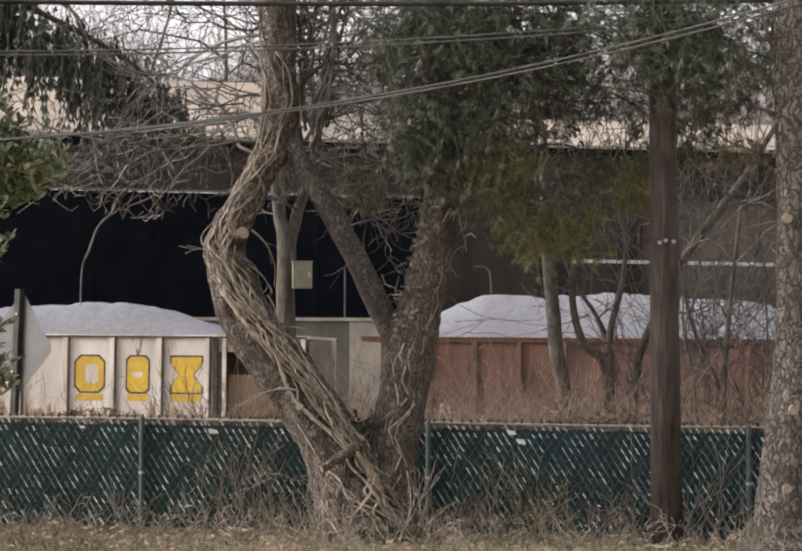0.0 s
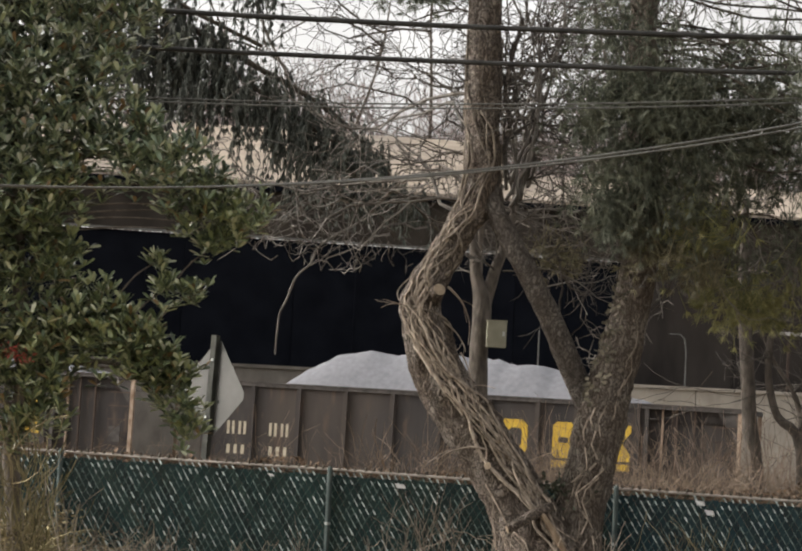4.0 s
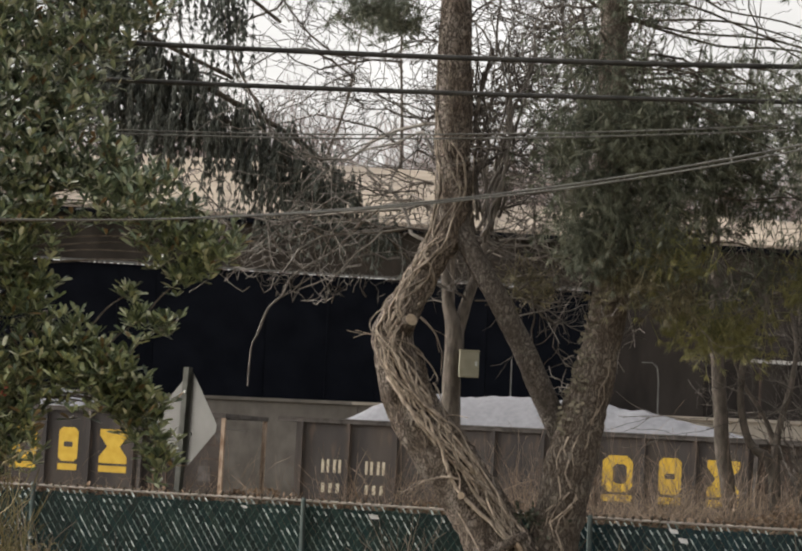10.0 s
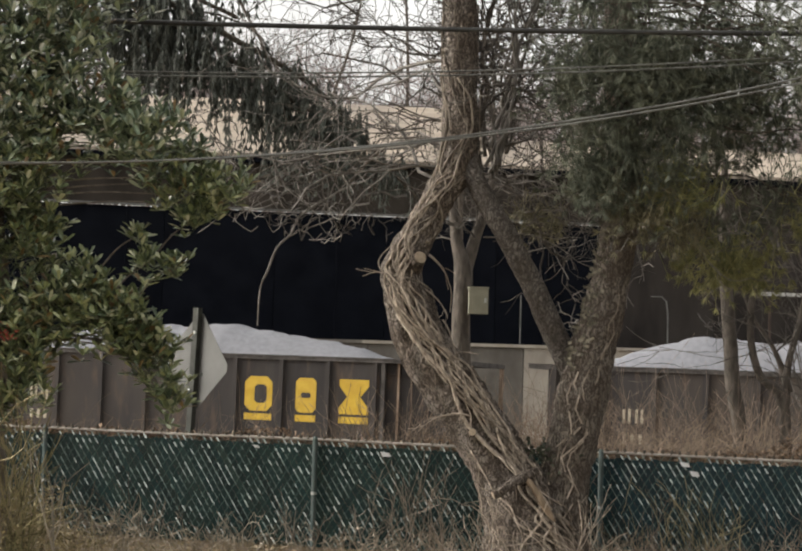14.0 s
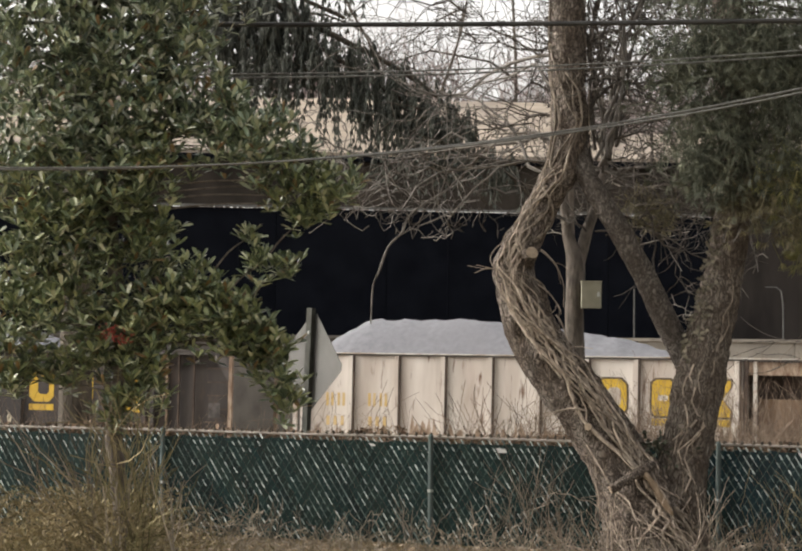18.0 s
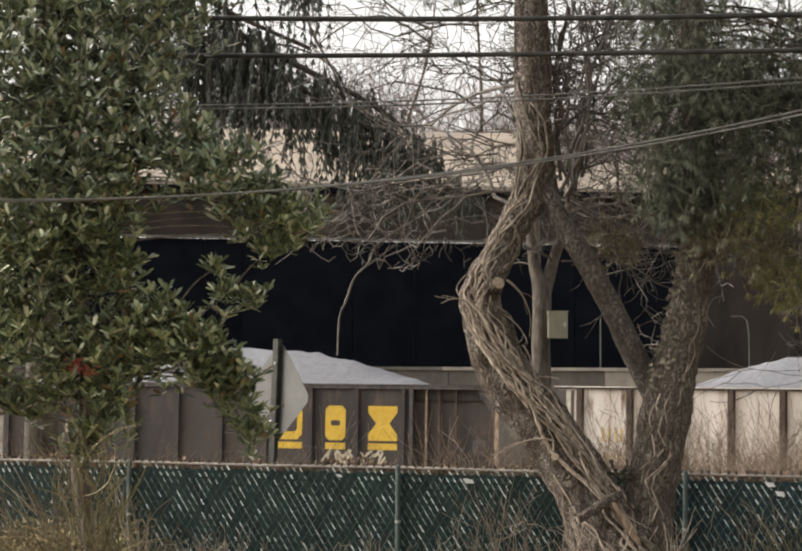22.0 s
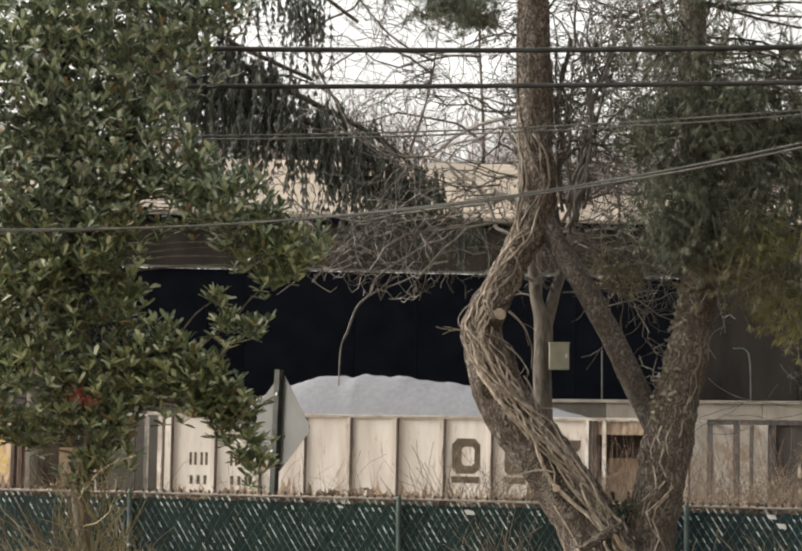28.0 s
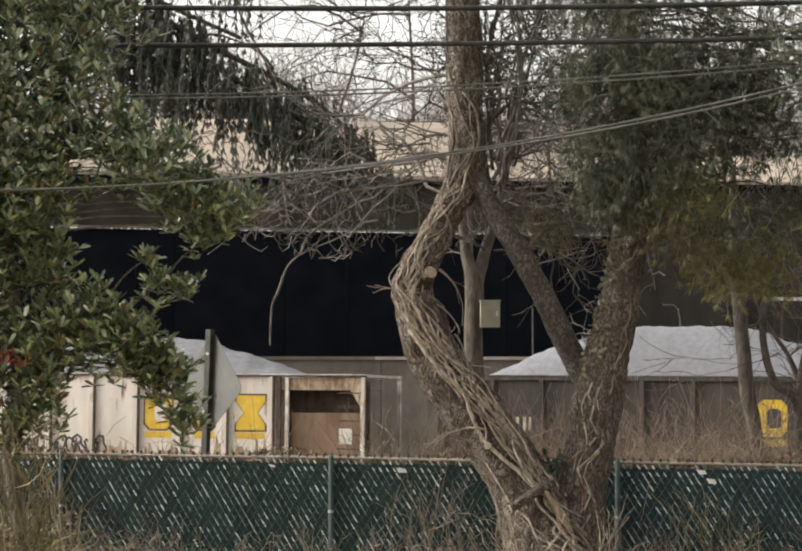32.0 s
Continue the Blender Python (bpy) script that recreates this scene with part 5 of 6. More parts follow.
def build_holly():
    """The evergreen with glossy leaves on the left side."""
    t = thing("evergreen_shrub", "tall glossy evergreen shrub with a few red berries", "shrub", at=(-2.6, 20.6, rest(-2.6, 20.6)))
    back = Matrix.Translation(-Vector(t.location))
    rng = random.Random(41)

    def put(name, g, mat, label="", smooth=False, kind=""):
        ob = part(name, g, mat, t, label, smooth, kind)
        ob.matrix_parent_inverse = back
        return ob

    g = Geo()
    limb(g, [(-2.62, 20.6, -0.1, 0.085), (-2.6, 20.6, 0.6, 0.078), (-2.67, 20.6, 1.3, 0.08), (-2.6, 20.6, 2.0, 0.07), (-2.75, 20.6, 3.4, 0.06), (-2.9, 20.6, 5.4, 0.03)], 12, 4, 0.1, 5)
    put("trunk", g, BARK_GREY, smooth=True)
    lobes = [(-3.6, 2.25, 0.46), (-3.1, 2.28, 0.42), (-3.5, 1.84, 0.18), (-2.52, 1.85, 0.32), (-2.4, 1.6, 0.24), (-2.62, 1.45, 0.22), (-2.88, 1.9, 0.28), (-3.15, 1.78, 0.22), (-3.65, 1.72, 0.32), (-2.36, 2.0, 0.24), (-1.5, 2.08, 0.2), (-1.27, 1.9, 0.2), (-1.63, 2.2, 0.2), (-1.4, 2.0, 0.15), (-2.5, 2.2, 0.36), (-2.1, 2.33, 0.33), (-1.75, 2.35, 0.3), (-1.48, 2.22, 0.22), (-1.14, 1.76, 0.2), (-1.09, 1.53, 0.17), (-1.2, 2.04, 0.2), (-1.33, 2.1, 0.16), (-1.95, 2.66, 0.2), (-3.5, 2.7, 0.6), (-2.9, 2.6, 0.5), (-2.3, 2.4, 0.42), (-1.8, 2.3, 0.36), (-1.5, 2.4, 0.24),
             (-3.4, 3.4, 0.6), (-2.8, 3.3, 0.5), (-2.4, 2.95, 0.3), (-2.3, 3.66, 0.36), (-1.7, 3.86, 0.28), (-1.35, 3.72, 0.26), (-0.95, 3.55, 0.26), (-0.6, 3.5, 0.2), (-1.5, 3.95, 0.3), (-2.1, 4.15, 0.42), (-3.3, 4.2, 0.65), (-2.6, 4.5, 0.55), (-2.1, 4.75, 0.35), (-3.2, 5.0, 0.7), (-2.4, 5.2, 0.55), (-1.85, 5.3, 0.42), (-2.9, 5.8, 0.75), (-2.0, 5.9, 0.6), (-1.5, 5.7, 0.35),
             (-3.9, 5.3, 0.7), (-3.7, 4.5, 0.7), (-3.0, 4.6, 0.6), (-3.9, 3.7, 0.6), (-3.0, 3.8, 0.5), (-2.9, 5.4, 0.6), (-2.4, 4.8, 0.5), (-3.6, 6.0, 0.7), (-2.5, 6.3, 0.6), (-1.35, 2.8, 0.17), (-1.12, 2.78, 0.15), (-1.45, 3.05, 0.1), (-1.9, 4.1, 0.22), (-1.6, 4.2, 0.2), (-1.25, 4.0, 0.2), (-1.0, 3.85, 0.18), (-1.75, 4.4, 0.2),
             (-2.58, 4.06, 0.42), (-2.3, 4.2, 0.3), (-2.75, 3.9, 0.4), (-2.05, 4.05, 0.22), (-1.12, 3.42, 0.26), (-0.8, 3.34, 0.2), (-0.95, 3.2, 0.16), (-2.5, 3.35, 0.34), (-2.35, 3.05, 0.26), (-3.1, 3.1, 0.4)]
    near_leaf = mesh_of("leaf", (lambda q: (q.round_leaf(Vector(), Vector((1, 0, 0)), Vector((0, 0, 1)), 0.125, 0.055), q)[1])(Geo()), LEAF_PART)
    singles = 0
    for cx, cz, w in lobes:
        b = Geo()
        root = Vector((-2.65, 20.6, max(cz - 0.1, 2.05 if cx > -2.0 else 1.55)))
        tip = Vector((cx, 20.5, cz))
        if cz < 1.95 and cx > -1.4:
            root = Vector((-1.7, 20.55, 2.2))
        elif w < 0.2 and cz > 2.4:
            root = Vector((cx - 0.4, 20.6, cz - 0.4))
        limb(b, [(*root, 0.012), (*((root + tip) / 2 + Vector((0, 0, 0.06))), 0.008), (*tip, 0.005)], 5, 4, 0.1)
        bough = put("bough", b, BARK_GREY)
        g = Geo()
        for k in range(int(430 * w ** 1.6)):
            o = Vector((rng.gauss(0, 0.5), rng.gauss(0, 0.55), rng.gauss(0, 0.48)))
            if o.length > 1.25:
                continue
            p = tip + o * w
            q = p - o.normalized() * 0.10 - Vector((0, 0, 0.06))
            g.tube([q, p], [0.004, 0.003], 3, cap=False)
            spin = rng.uniform(0, 6.28)
            for h in range(5):
                a = spin + h * 1.257
                e = (o.normalized() * 0.45 + Vector((math.cos(a), math.sin(a), rng.uniform(0.1, 1.5)))).normalized()
                if singles < 240 and cx > -1.8 and h == 0 and o.y < -0.2 and rng.random() < 0.5:
                    ob = part("leaf", near_leaf, None, bough)
                    ob.matrix_basis = Matrix.Translation(p) @ e.to_track_quat("X", "Z").to_matrix().to_4x4()
                    singles += 1
                else:
                    g.round_leaf(p, e, (Vector((rng.uniform(-0.5, 0.5), rng.uniform(-0.8, 0.2), 1)) - e * 0.4).normalized(), rng.uniform(0.09, 0.15), rng.uniform(0.034, 0.052))
        part("foliage", g, LEAF if cz < 3.7 else LEAF_HAZED, bough, kind="stuff")
    for cx, cz in ((-2.56, 2.1), (-2.66, 2.15)):
        g = Geo()
        for k in range(40):
            p = Vector((cx + rng.gauss(0, 0.045), 20.15 + rng.gauss(0, 0.04), cz + rng.gauss(0, 0.04)))
            g.tube([p, p + Vector((0, 0, 0.012))], [0.008, 0.008], 5)
        put("berry_spray", g, BERRY, "cluster of red berries", kind="stuff")


def bare_tree(name, label, base, height, r, rng, lean=(0, 0), depth=3, mat=None, kids=5, limbs=9):
    t = thing(name, label, "tree", "bare trees", at=base)
    g = Geo()
    pts = [(0, 0, -0.2, r * 1.2)]
    for i in range(1, 7):
        u = i / 6
        pts.append((lean[0] * u + rng.uniform(-1.1, 1.1), lean[1] * u, height * u, r * (1 - 0.88 * u)))
    limb(g, pts, 9, 3, 0.08)
    part("trunk", g, BARK_GREY, t, smooth=True)
    for k in range(limbs):
        u = rng.uniform(0.35, 1.0)
        i = min(int(u * 6), 5)
        start = Vector(pts[i][:3]).lerp(Vector(pts[i + 1][:3]), u * 6 - i)
        g = Geo()
        d = (rng.uniform(-1, 1), rng.uniform(-0.5, 0.5), rng.uniform(0.2, 1.1))
        branch(g, rng, start, d, height * 0.36, r * 0.35, depth, 0.0, 0.8, kids=kids, wiggle=0.85, smallest=0.014)
        part("branch", g, mat or TWIG, t)
    return t


def build_back_trees():
    rng = random.Random(61)
    for x, y, h in ((-13, 97, 22), (-9, 100, 24), (-5, 96, 23), (-2, 99, 25), (1.5, 97, 24), (5, 100, 25), (8, 96, 23), (12, 98, 25), (16, 100, 24), (20, 97, 24), (25, 99, 24), (30, 97, 23)):
        bare_tree("bare_tree", "leafless grey tree with fine twigs", (x, y, rest(x, y)), h * rng.uniform(0.85, 1.1), 0.17, rng, (rng.uniform(-1, 1), 0), 3, TWIG, 3, 6)
    # the far wooded slope above the roof, its haze mixed into the colour
    g = Geo()
    for k in range(780):
        x, y = rng.uniform(-34, 46), rng.uniform(98, 112)
        z0, top = rest(x, y), 17.1 + 1.2 * noise.noise(Vector((x * 0.12, 0, 5))) + rng.uniform(-2.4, 0.6) - GRADE * x
        at = Vector((x, y, top - 3.4))
        g.tube([(x, y, z0), tuple(at)], [0.09, 0.06], 3, cap=False)
        for q in range(3):
            branch(g, rng, at, (rng.uniform(-0.8, 0.8), 0, 1), rng.uniform(2.6, 4.4), 0.045, 1, 0, 0.9, kids=6, wiggle=0.6, smallest=0.011)
    tagged(part("far_wood", g, HAZED_WOOD), "far brown leafless wood, paled for haze, behind the roof", "wood", kind="stuff")
    # saplings and stems between the fence and the track
    def sap(pts_list, y, label, mat=BARK_SAP, tw=3):
        x0, _, z0, _ = pts_list[0][0]
        base = Vector((x0, y, rest(x0, y)))
        t = thing("sapling", label, "tree", "saplings by the track", at=tuple(base))
        for k, pts in enumerate(pts_list):
            pts = list(pts)
            if k == 0:
                pts = [(pts[0][0], y, base.z - 0.1, pts[0][3])] + pts
            g = Geo()
            limb(g, [(a - base.x, 0.05 * k, c - base.z, r) for a, b, c, r in pts], 8, 4, 0.1, 5)
            part("stem", g, mat, t, smooth=True)
            g = Geo()
            for q in range(tw):
                a = rng.choice(pts[-3:])
                branch(g, rng, (a[0] - base.x, 0, a[2] - base.z), (rng.uniform(-1, 1), rng.uniform(-0.4, 0.4), rng.uniform(0.1, 1)), 0.8, 0.018, 2, 0.0, 0.7, kids=4, wiggle=0.7)
            part("twig_spray", g, TWIG, t, kind="stuff")

    sap([[(6.72, 34, 1.16, 0.115), (6.59, 34, 2.02, 0.115), (6.53, 34, 2.72, 0.11), (6.46, 34, 3.49, 0.099), (6.41, 34, 4.12, 0.084), (6.4, 34, 5.4, 0.05)]], 34, "slim grey sapling trunk")
    sap([[(7.39, 34, 1.63, 0.088), (7.0, 34, 2.17, 0.063), (6.84, 34, 2.79, 0.057), (6.88, 34, 3.5, 0.052), (7.08, 34, 4.04, 0.037), (7.24, 34, 4.44, 0.026)],
         [(7.39, 34, 1.63, 0.088), (7.43, 34, 2.33, 0.057), (7.6, 34, 3.03, 0.047), (7.68, 34, 3.66, 0.037), (7.56, 34, 4.13, 0.026)],
         [(7.47, 34, 1.94, 0.068), (7.24, 34, 2.56, 0.037), (6.92, 34, 3.03, 0.031), (6.7, 34, 3.5, 0.014)]], 34, "crooked sapling with several bare stems", tw=5)
    sap([[(7.8, 34, 1.6, 0.07), (8.19, 34, 2.72, 0.054), (8.6, 34, 3.51, 0.069), (9.08, 34, 4.14, 0.069), (9.57, 34, 4.78, 0.054), (10.2, 34, 5.8, 0.03)]], 34, "leaning bare grey sapling", tw=6)
    sap([[(8.9, 33, 1.0, 0.05), (9.0, 33, 2.5, 0.04), (9.2, 33, 4.2, 0.03)], [(8.9, 33, 1.4, 0.04), (8.4, 33, 2.6, 0.03), (8.2, 33, 4.0, 0.02)]], 33, "thin bare forked sapling", tw=6)
    for x, y, h in ((7.9, 33, 3.6), (8.6, 35, 3.8), (9.3, 33, 4.2), (10.0, 34.5, 4.4), (10.8, 33, 4.2), (11.6, 35, 4.4), (12.6, 34, 4.4)):
        t = thing("thicket_shrub", "tangled brown leafless shrub", "shrub", "shrubs by the track", at=(x, y, rest(x, y)))
        for k in range(3):
            g = Geo()
            branch(g, rng, (rng.uniform(-0.2, 0.2), 0, -0.05), (rng.uniform(-0.35, 0.35), rng.uniform(-0.2, 0.2), 1), h * rng.uniform(0.9, 1.3), 0.035, 3, 0, 0.6, kids=4, wiggle=0.4, smallest=0.006)
            part("stem", g, TWIG, t, kind="stuff")
    # the trunk that carries the box
    sap([[(2.35, 32, 0.45, 0.144), (2.34, 32, 1.88, 0.137), (2.32, 32, 2.89, 0.13), (2.33, 32, 3.54, 0.13), (2.23, 32, 3.9, 0.086), (2.16, 32, 4.48, 0.065), (2.0, 32, 6.0, 0.04)],
         [(2.34, 32, 3.4, 0.1), (2.49, 32, 3.97, 0.079), (2.63, 32, 4.41, 0.065), (2.9, 32, 5.6, 0.03)]], 32, "slim forked trunk behind the fence", tw=6)
    t = thing("bare_tree", "leafless grey crown of fine twigs", "tree", "bare trees", at=(2.45, 33.5, rest(2.45, 33.5)))
    z0 = rest(2.45, 33.5)
    g = Geo()
    limb(g, [(0, 0, -0.1, 0.09), (0.02, 0, 2.5, 0.08), (-0.1, 0, 5.0, 0.06), (0.1, 0, 8.0, 0.03)], 8, 4, 0.1)
    part("trunk", g, BARK_GREY, t, smooth=True)
    for k in range(18):
        g = Geo()
        u = rng.uniform(4.6, 8.0)
        branch(g, rng, (0, 0, u - z0), (rng.choice((-1, 1)) * rng.uniform(0.4, 1), rng.uniform(-0.4, 0.4), rng.uniform(0.0, 0.9)), rng.uniform(1.6, 2.6), 0.024, 3, 0, 0.75, kids=4, wiggle=0.85, smallest=0.006)
        part("branch", g, TWIG, t, kind="stuff")
    t = thing("bare_tree", "dark leafless tree with crooked boughs", "tree", "bare trees", at=(4.3, 36.0, rest(4.3, 36.0)))
    z0 = rest(4.3, 36.0)
    g = Geo()
    limb(g, [(0, 0, -0.1, 0.14), (0.17, 0, 1.28 - z0, 0.13), (0.44, 0, 2.58 - z0, 0.12), (0.74, 0, 4.05 - z0, 0.11), (0.85, 0, 6.0 - z0, 0.1), (0.67, 0, 12.5 - z0, 0.05)], 9, 4, 0.1)
    part("trunk", g, BARK_DARK, t, smooth=True)
    for k in range(17):
        g = Geo()
        u = rng.uniform(4.8, 9.5)
        branch(g, rng, (0.8, 0, u - z0), (rng.choice((-1, -1, 1)) * rng.uniform(0.5, 1), rng.uniform(-0.4, 0.4), rng.uniform(0.0, 0.9)), rng.uniform(1.8, 3.0), 0.034, 3, 0, 0.7, kids=4, wiggle=0.85, smallest=0.008)
        part("branch", g, TWIG_DARK, t, kind="stuff")
    b = thing("utility_box", "small olive-grey box strapped to a trunk", "box", at=(2.535, 31.83, 2.89))
    part("body", Geo().box(-0.135, -0.14, 0, 0.135, 0.03, 0.36), BOX_PAINT, b)
    part("lid", Geo().box(-0.145, -0.15, 0.361, 0.145, 0.035, 0.38), BOX_PAINT, b)
    part("latch", Geo().box(0.08, -0.152, 0.16, 0.11, -0.141, 0.22), GALV, b)
    # hanging broken branch
    t = thing("hanging_branch", "broken grey branch hanging before the dark wall", "branch", at=(0.03, 27, 3.83))
    g = Geo()
    limb(g, [(0.55, 0, 0.35, 0.010), (0.0, 0, 0.0, 0.014), (-0.13, 0, -0.25, 0.013), (-0.29, 0, -0.42, 0.012), (-0.40, 0, -0.72, 0.013), (-0.47, 0, -0.9, 0.010), (-0.49, 0, -1.35, 0.009)], 6, 4, 0.2, 6)
    part("stem", g, TWIG_GREY_LIT, t)
    # low twigs over the dark wall
    t = thing("twiggy_limbs", "tangle of bare grey drooping twigs", "branches", at=(0.6, 26.5, 4.2))
    for k in range(7):
        g = Geo()
        branch(g, rng, (rng.uniform(-1.2, 0.9), rng.uniform(-0.4, 0.6), rng.uniform(-0.35, 0.6)), (-1, rng.uniform(-0.3, 0.3), rng.uniform(-0.25, 0.3)), rng.uniform(0.7, 1.5), 0.017, 2, 0.03, 0.8, kids=5, wiggle=1.1, smallest=0.0055, floor=rng.uniform(-0.85, -0.45))
        part("limb", g, TWIG if k % 3 == 0 else TWIG_GREY_LIT, t, kind="stuff")


def build_roadside():
    # utility pole
    p = thing("utility_pole", "weathered brown wooden utility pole", "pole", at=(5.36, 22.0, rest(5.36, 22)))
    g = Geo()
    g.tube([(0, 0, -0.3), (-0.01, 0, 2.3), (-0.02, 0, 4.4), (-0.03, 0, 7.5), (-0.04, 0, 9.2)], [0.165, 0.142, 0.134, 0.122, 0.115], 20, 0.03, 2)
    part("shaft", g, POLE_WOOD, p, smooth=True)
    for dx, dz in ((-0.03, 3.02), (0.05, 3.01), (-0.09, 3.0)):
        part("bolt", Geo().tube([(dx, -0.125, dz), (dx, -0.16, dz)], [0.02, 0.018], 8), GALV, p, "pale bolt head")
    # the big trunk beside it
    t = thing("roadside_tree", "thick furrowed trunk with pale lichen spots", "tree", at=(6.4, 21.5, rest(6.4, 21.5)))
    g = Geo()
    limb(g, [(0, 0, -0.2, 0.36), (0.0, 0, 0.3, 0.28), (0.0, 0, 0.62, 0.25), (0.07, 0, 1.36, 0.218), (0.14, 0, 2.36, 0.193), (0.14, 0, 3.35, 0.184), (0.12, 0, 4.36, 0.169), (0.1, 0, 5.36, 0.16), (0.09, 0, 6.63, 0.145), (0, 0, 9, 0.1)], 24, 5, 0.16, 4)
    part("trunk", g, BARK_OLD, t, smooth=True)
    for dz, dx in ((3.22, -0.06), (1.37, -0.03), (0.62, -0.1)):
        part("lichen_spot", Geo().tube([(0.06 + dx, -0.17 - 0.05 * (dz < 1.5), dz), (0.06 + dx, -0.215 - 0.05 * (dz < 1.5), dz)], [0.05, 0.045], 10), CUT, t, "pale round scar")
    rng = random.Random(77)
    for d, z, length in (((-1, 0.1, 0.42), 4.2, 0.5), ((-0.5, 0.1, 1.0), 4.7, 0.8), ((0.6, 0.3, 0.8), 5.5, 1.4)):
        g = Geo()
        branch(g, rng, (0.1, 0, z), d, length, 0.036, 1, 0, 0.6, kids=2, smallest=0.008)
        part("branch", g, BARK_GREY, t)
    # diamond sign seen from behind
    s = thing("road_sign", "diamond road sign seen from its bare metal back", "sign", at=(-1.09, 25.05, rest(-1.09, 25.05)))
    m = pose(0, 0, 1.99 - rest(-1.09, 25.05), 0, 6, -50)
    g = Geo()
    h = 0.545
    o = []
    for a in range(4):
        ang = math.pi / 2 * a
        for e in (-0.07, 0.07):
            q = ang + e
            o.append((math.sin(q) * h, math.cos(q) * h))
    g.prism(o, 0.012, 0.016)
    part("plate", g, SIGN_BACK, s).matrix_basis = m
    g = Geo()
    g.prism([(-0.045, -2.3), (-0.045, 0.60), (0.045, 0.60), (0.045, -2.3)], -0.045, 0.010)
    part("post", g, POST_DARK, s).matrix_basis = m @ pose(0, 0, 0, 0, -3, 0)
    for z in (0.33, -0.3):
        part("bolt", Geo().tube([(0.0, -0.06, z), (0.0, -0.045, z)], [0.016, 0.016], 8), GALV, s).matrix_basis = m
    part("bolt", Geo().tube([(0.11, 0.0, -0.12), (0.11, 0.011, -0.12)], [0.02, 0.02], 8), POST_DARK, s).matrix_basis = m
    # litter caught in the fence
    for d, z, w, h in ((0.76, 1.045, 0.10, 0.05), (3.9, 1.08, 0.09, 0.05), (4.0, 0.99, 0.09, 0.055), (-0.66, 1.07, 0.06, 0.03)):
        g = Geo()
        a = on_fence(d, z, -0.05)
        g.v = [tuple(a + Vector((x, dy, zz))) for x, dy, zz in ((-w / 2, 0, h / 2), (w / 2, -0.01, h / 3), (w / 2 + 0.02, 0, -h / 2), (-w / 2 + 0.03, -0.02, -h / 2))]
        g.v += [(x, y + 0.006, zz) for x, y, zz in g.v]
        g.f = [(0, 3, 2, 1), (4, 5, 6, 7), (0, 1, 5, 4), (1, 2, 6, 5), (2, 3, 7, 6), (3, 0, 4, 7)]
        tagged(part("litter", g, PAPER), "scrap of white litter caught in the fence", "litter", "scraps in the fence")
    # overhead cables
    def cable(name, f, y, r, mat, label, x0=-26, x1=26):
        g = Geo()
        xs = [x0 + (x1 - x0) * i / 70 for i in range(71)]
        g.tube([(x, y, f(x)) for x in xs], [r] * 71, 6)
        tagged(part(name, g, mat, smooth=True), label, "cable", "overhead cables")

    cable("overhead_cable", lambda x: 5.53 + 0.006 * x + 0.003 * x * x, 21.6, 0.026, CABLE, "thick black overhead cable")
    cable("overhead_cable", lambda x: 5.17 + 0.012 * x + 0.002 * x * x, 21.55, 0.024, CABLE, "thick black overhead cable")
    cable("overhead_wire", lambda x: 4.73 + 0.038 * x + 0.0065 * x * x, 21.6, 0.008, CABLE_GREY, "thin grey overhead wire", -16, 16)
    cable("overhead_wire", lambda x: 4.685 + 0.036 * x + 0.0065 * x * x, 21.55, 0.008, CABLE_GREY, "thin grey overhead wire", -16, 16)
    cable("overhead_wire", lambda x: 3.74 + 0.1137 * x + 0.0162 * x * x, 19.5, 0.0095, CABLE_GREY, "pale twisted service wire", -8, 12)
    cable("overhead_wire", lambda x: 3.725 + 0.106 * x + 0.0162 * x * x, 19.45, 0.0085, CABLE_GREY, "pale twisted service wire", -8, 12)


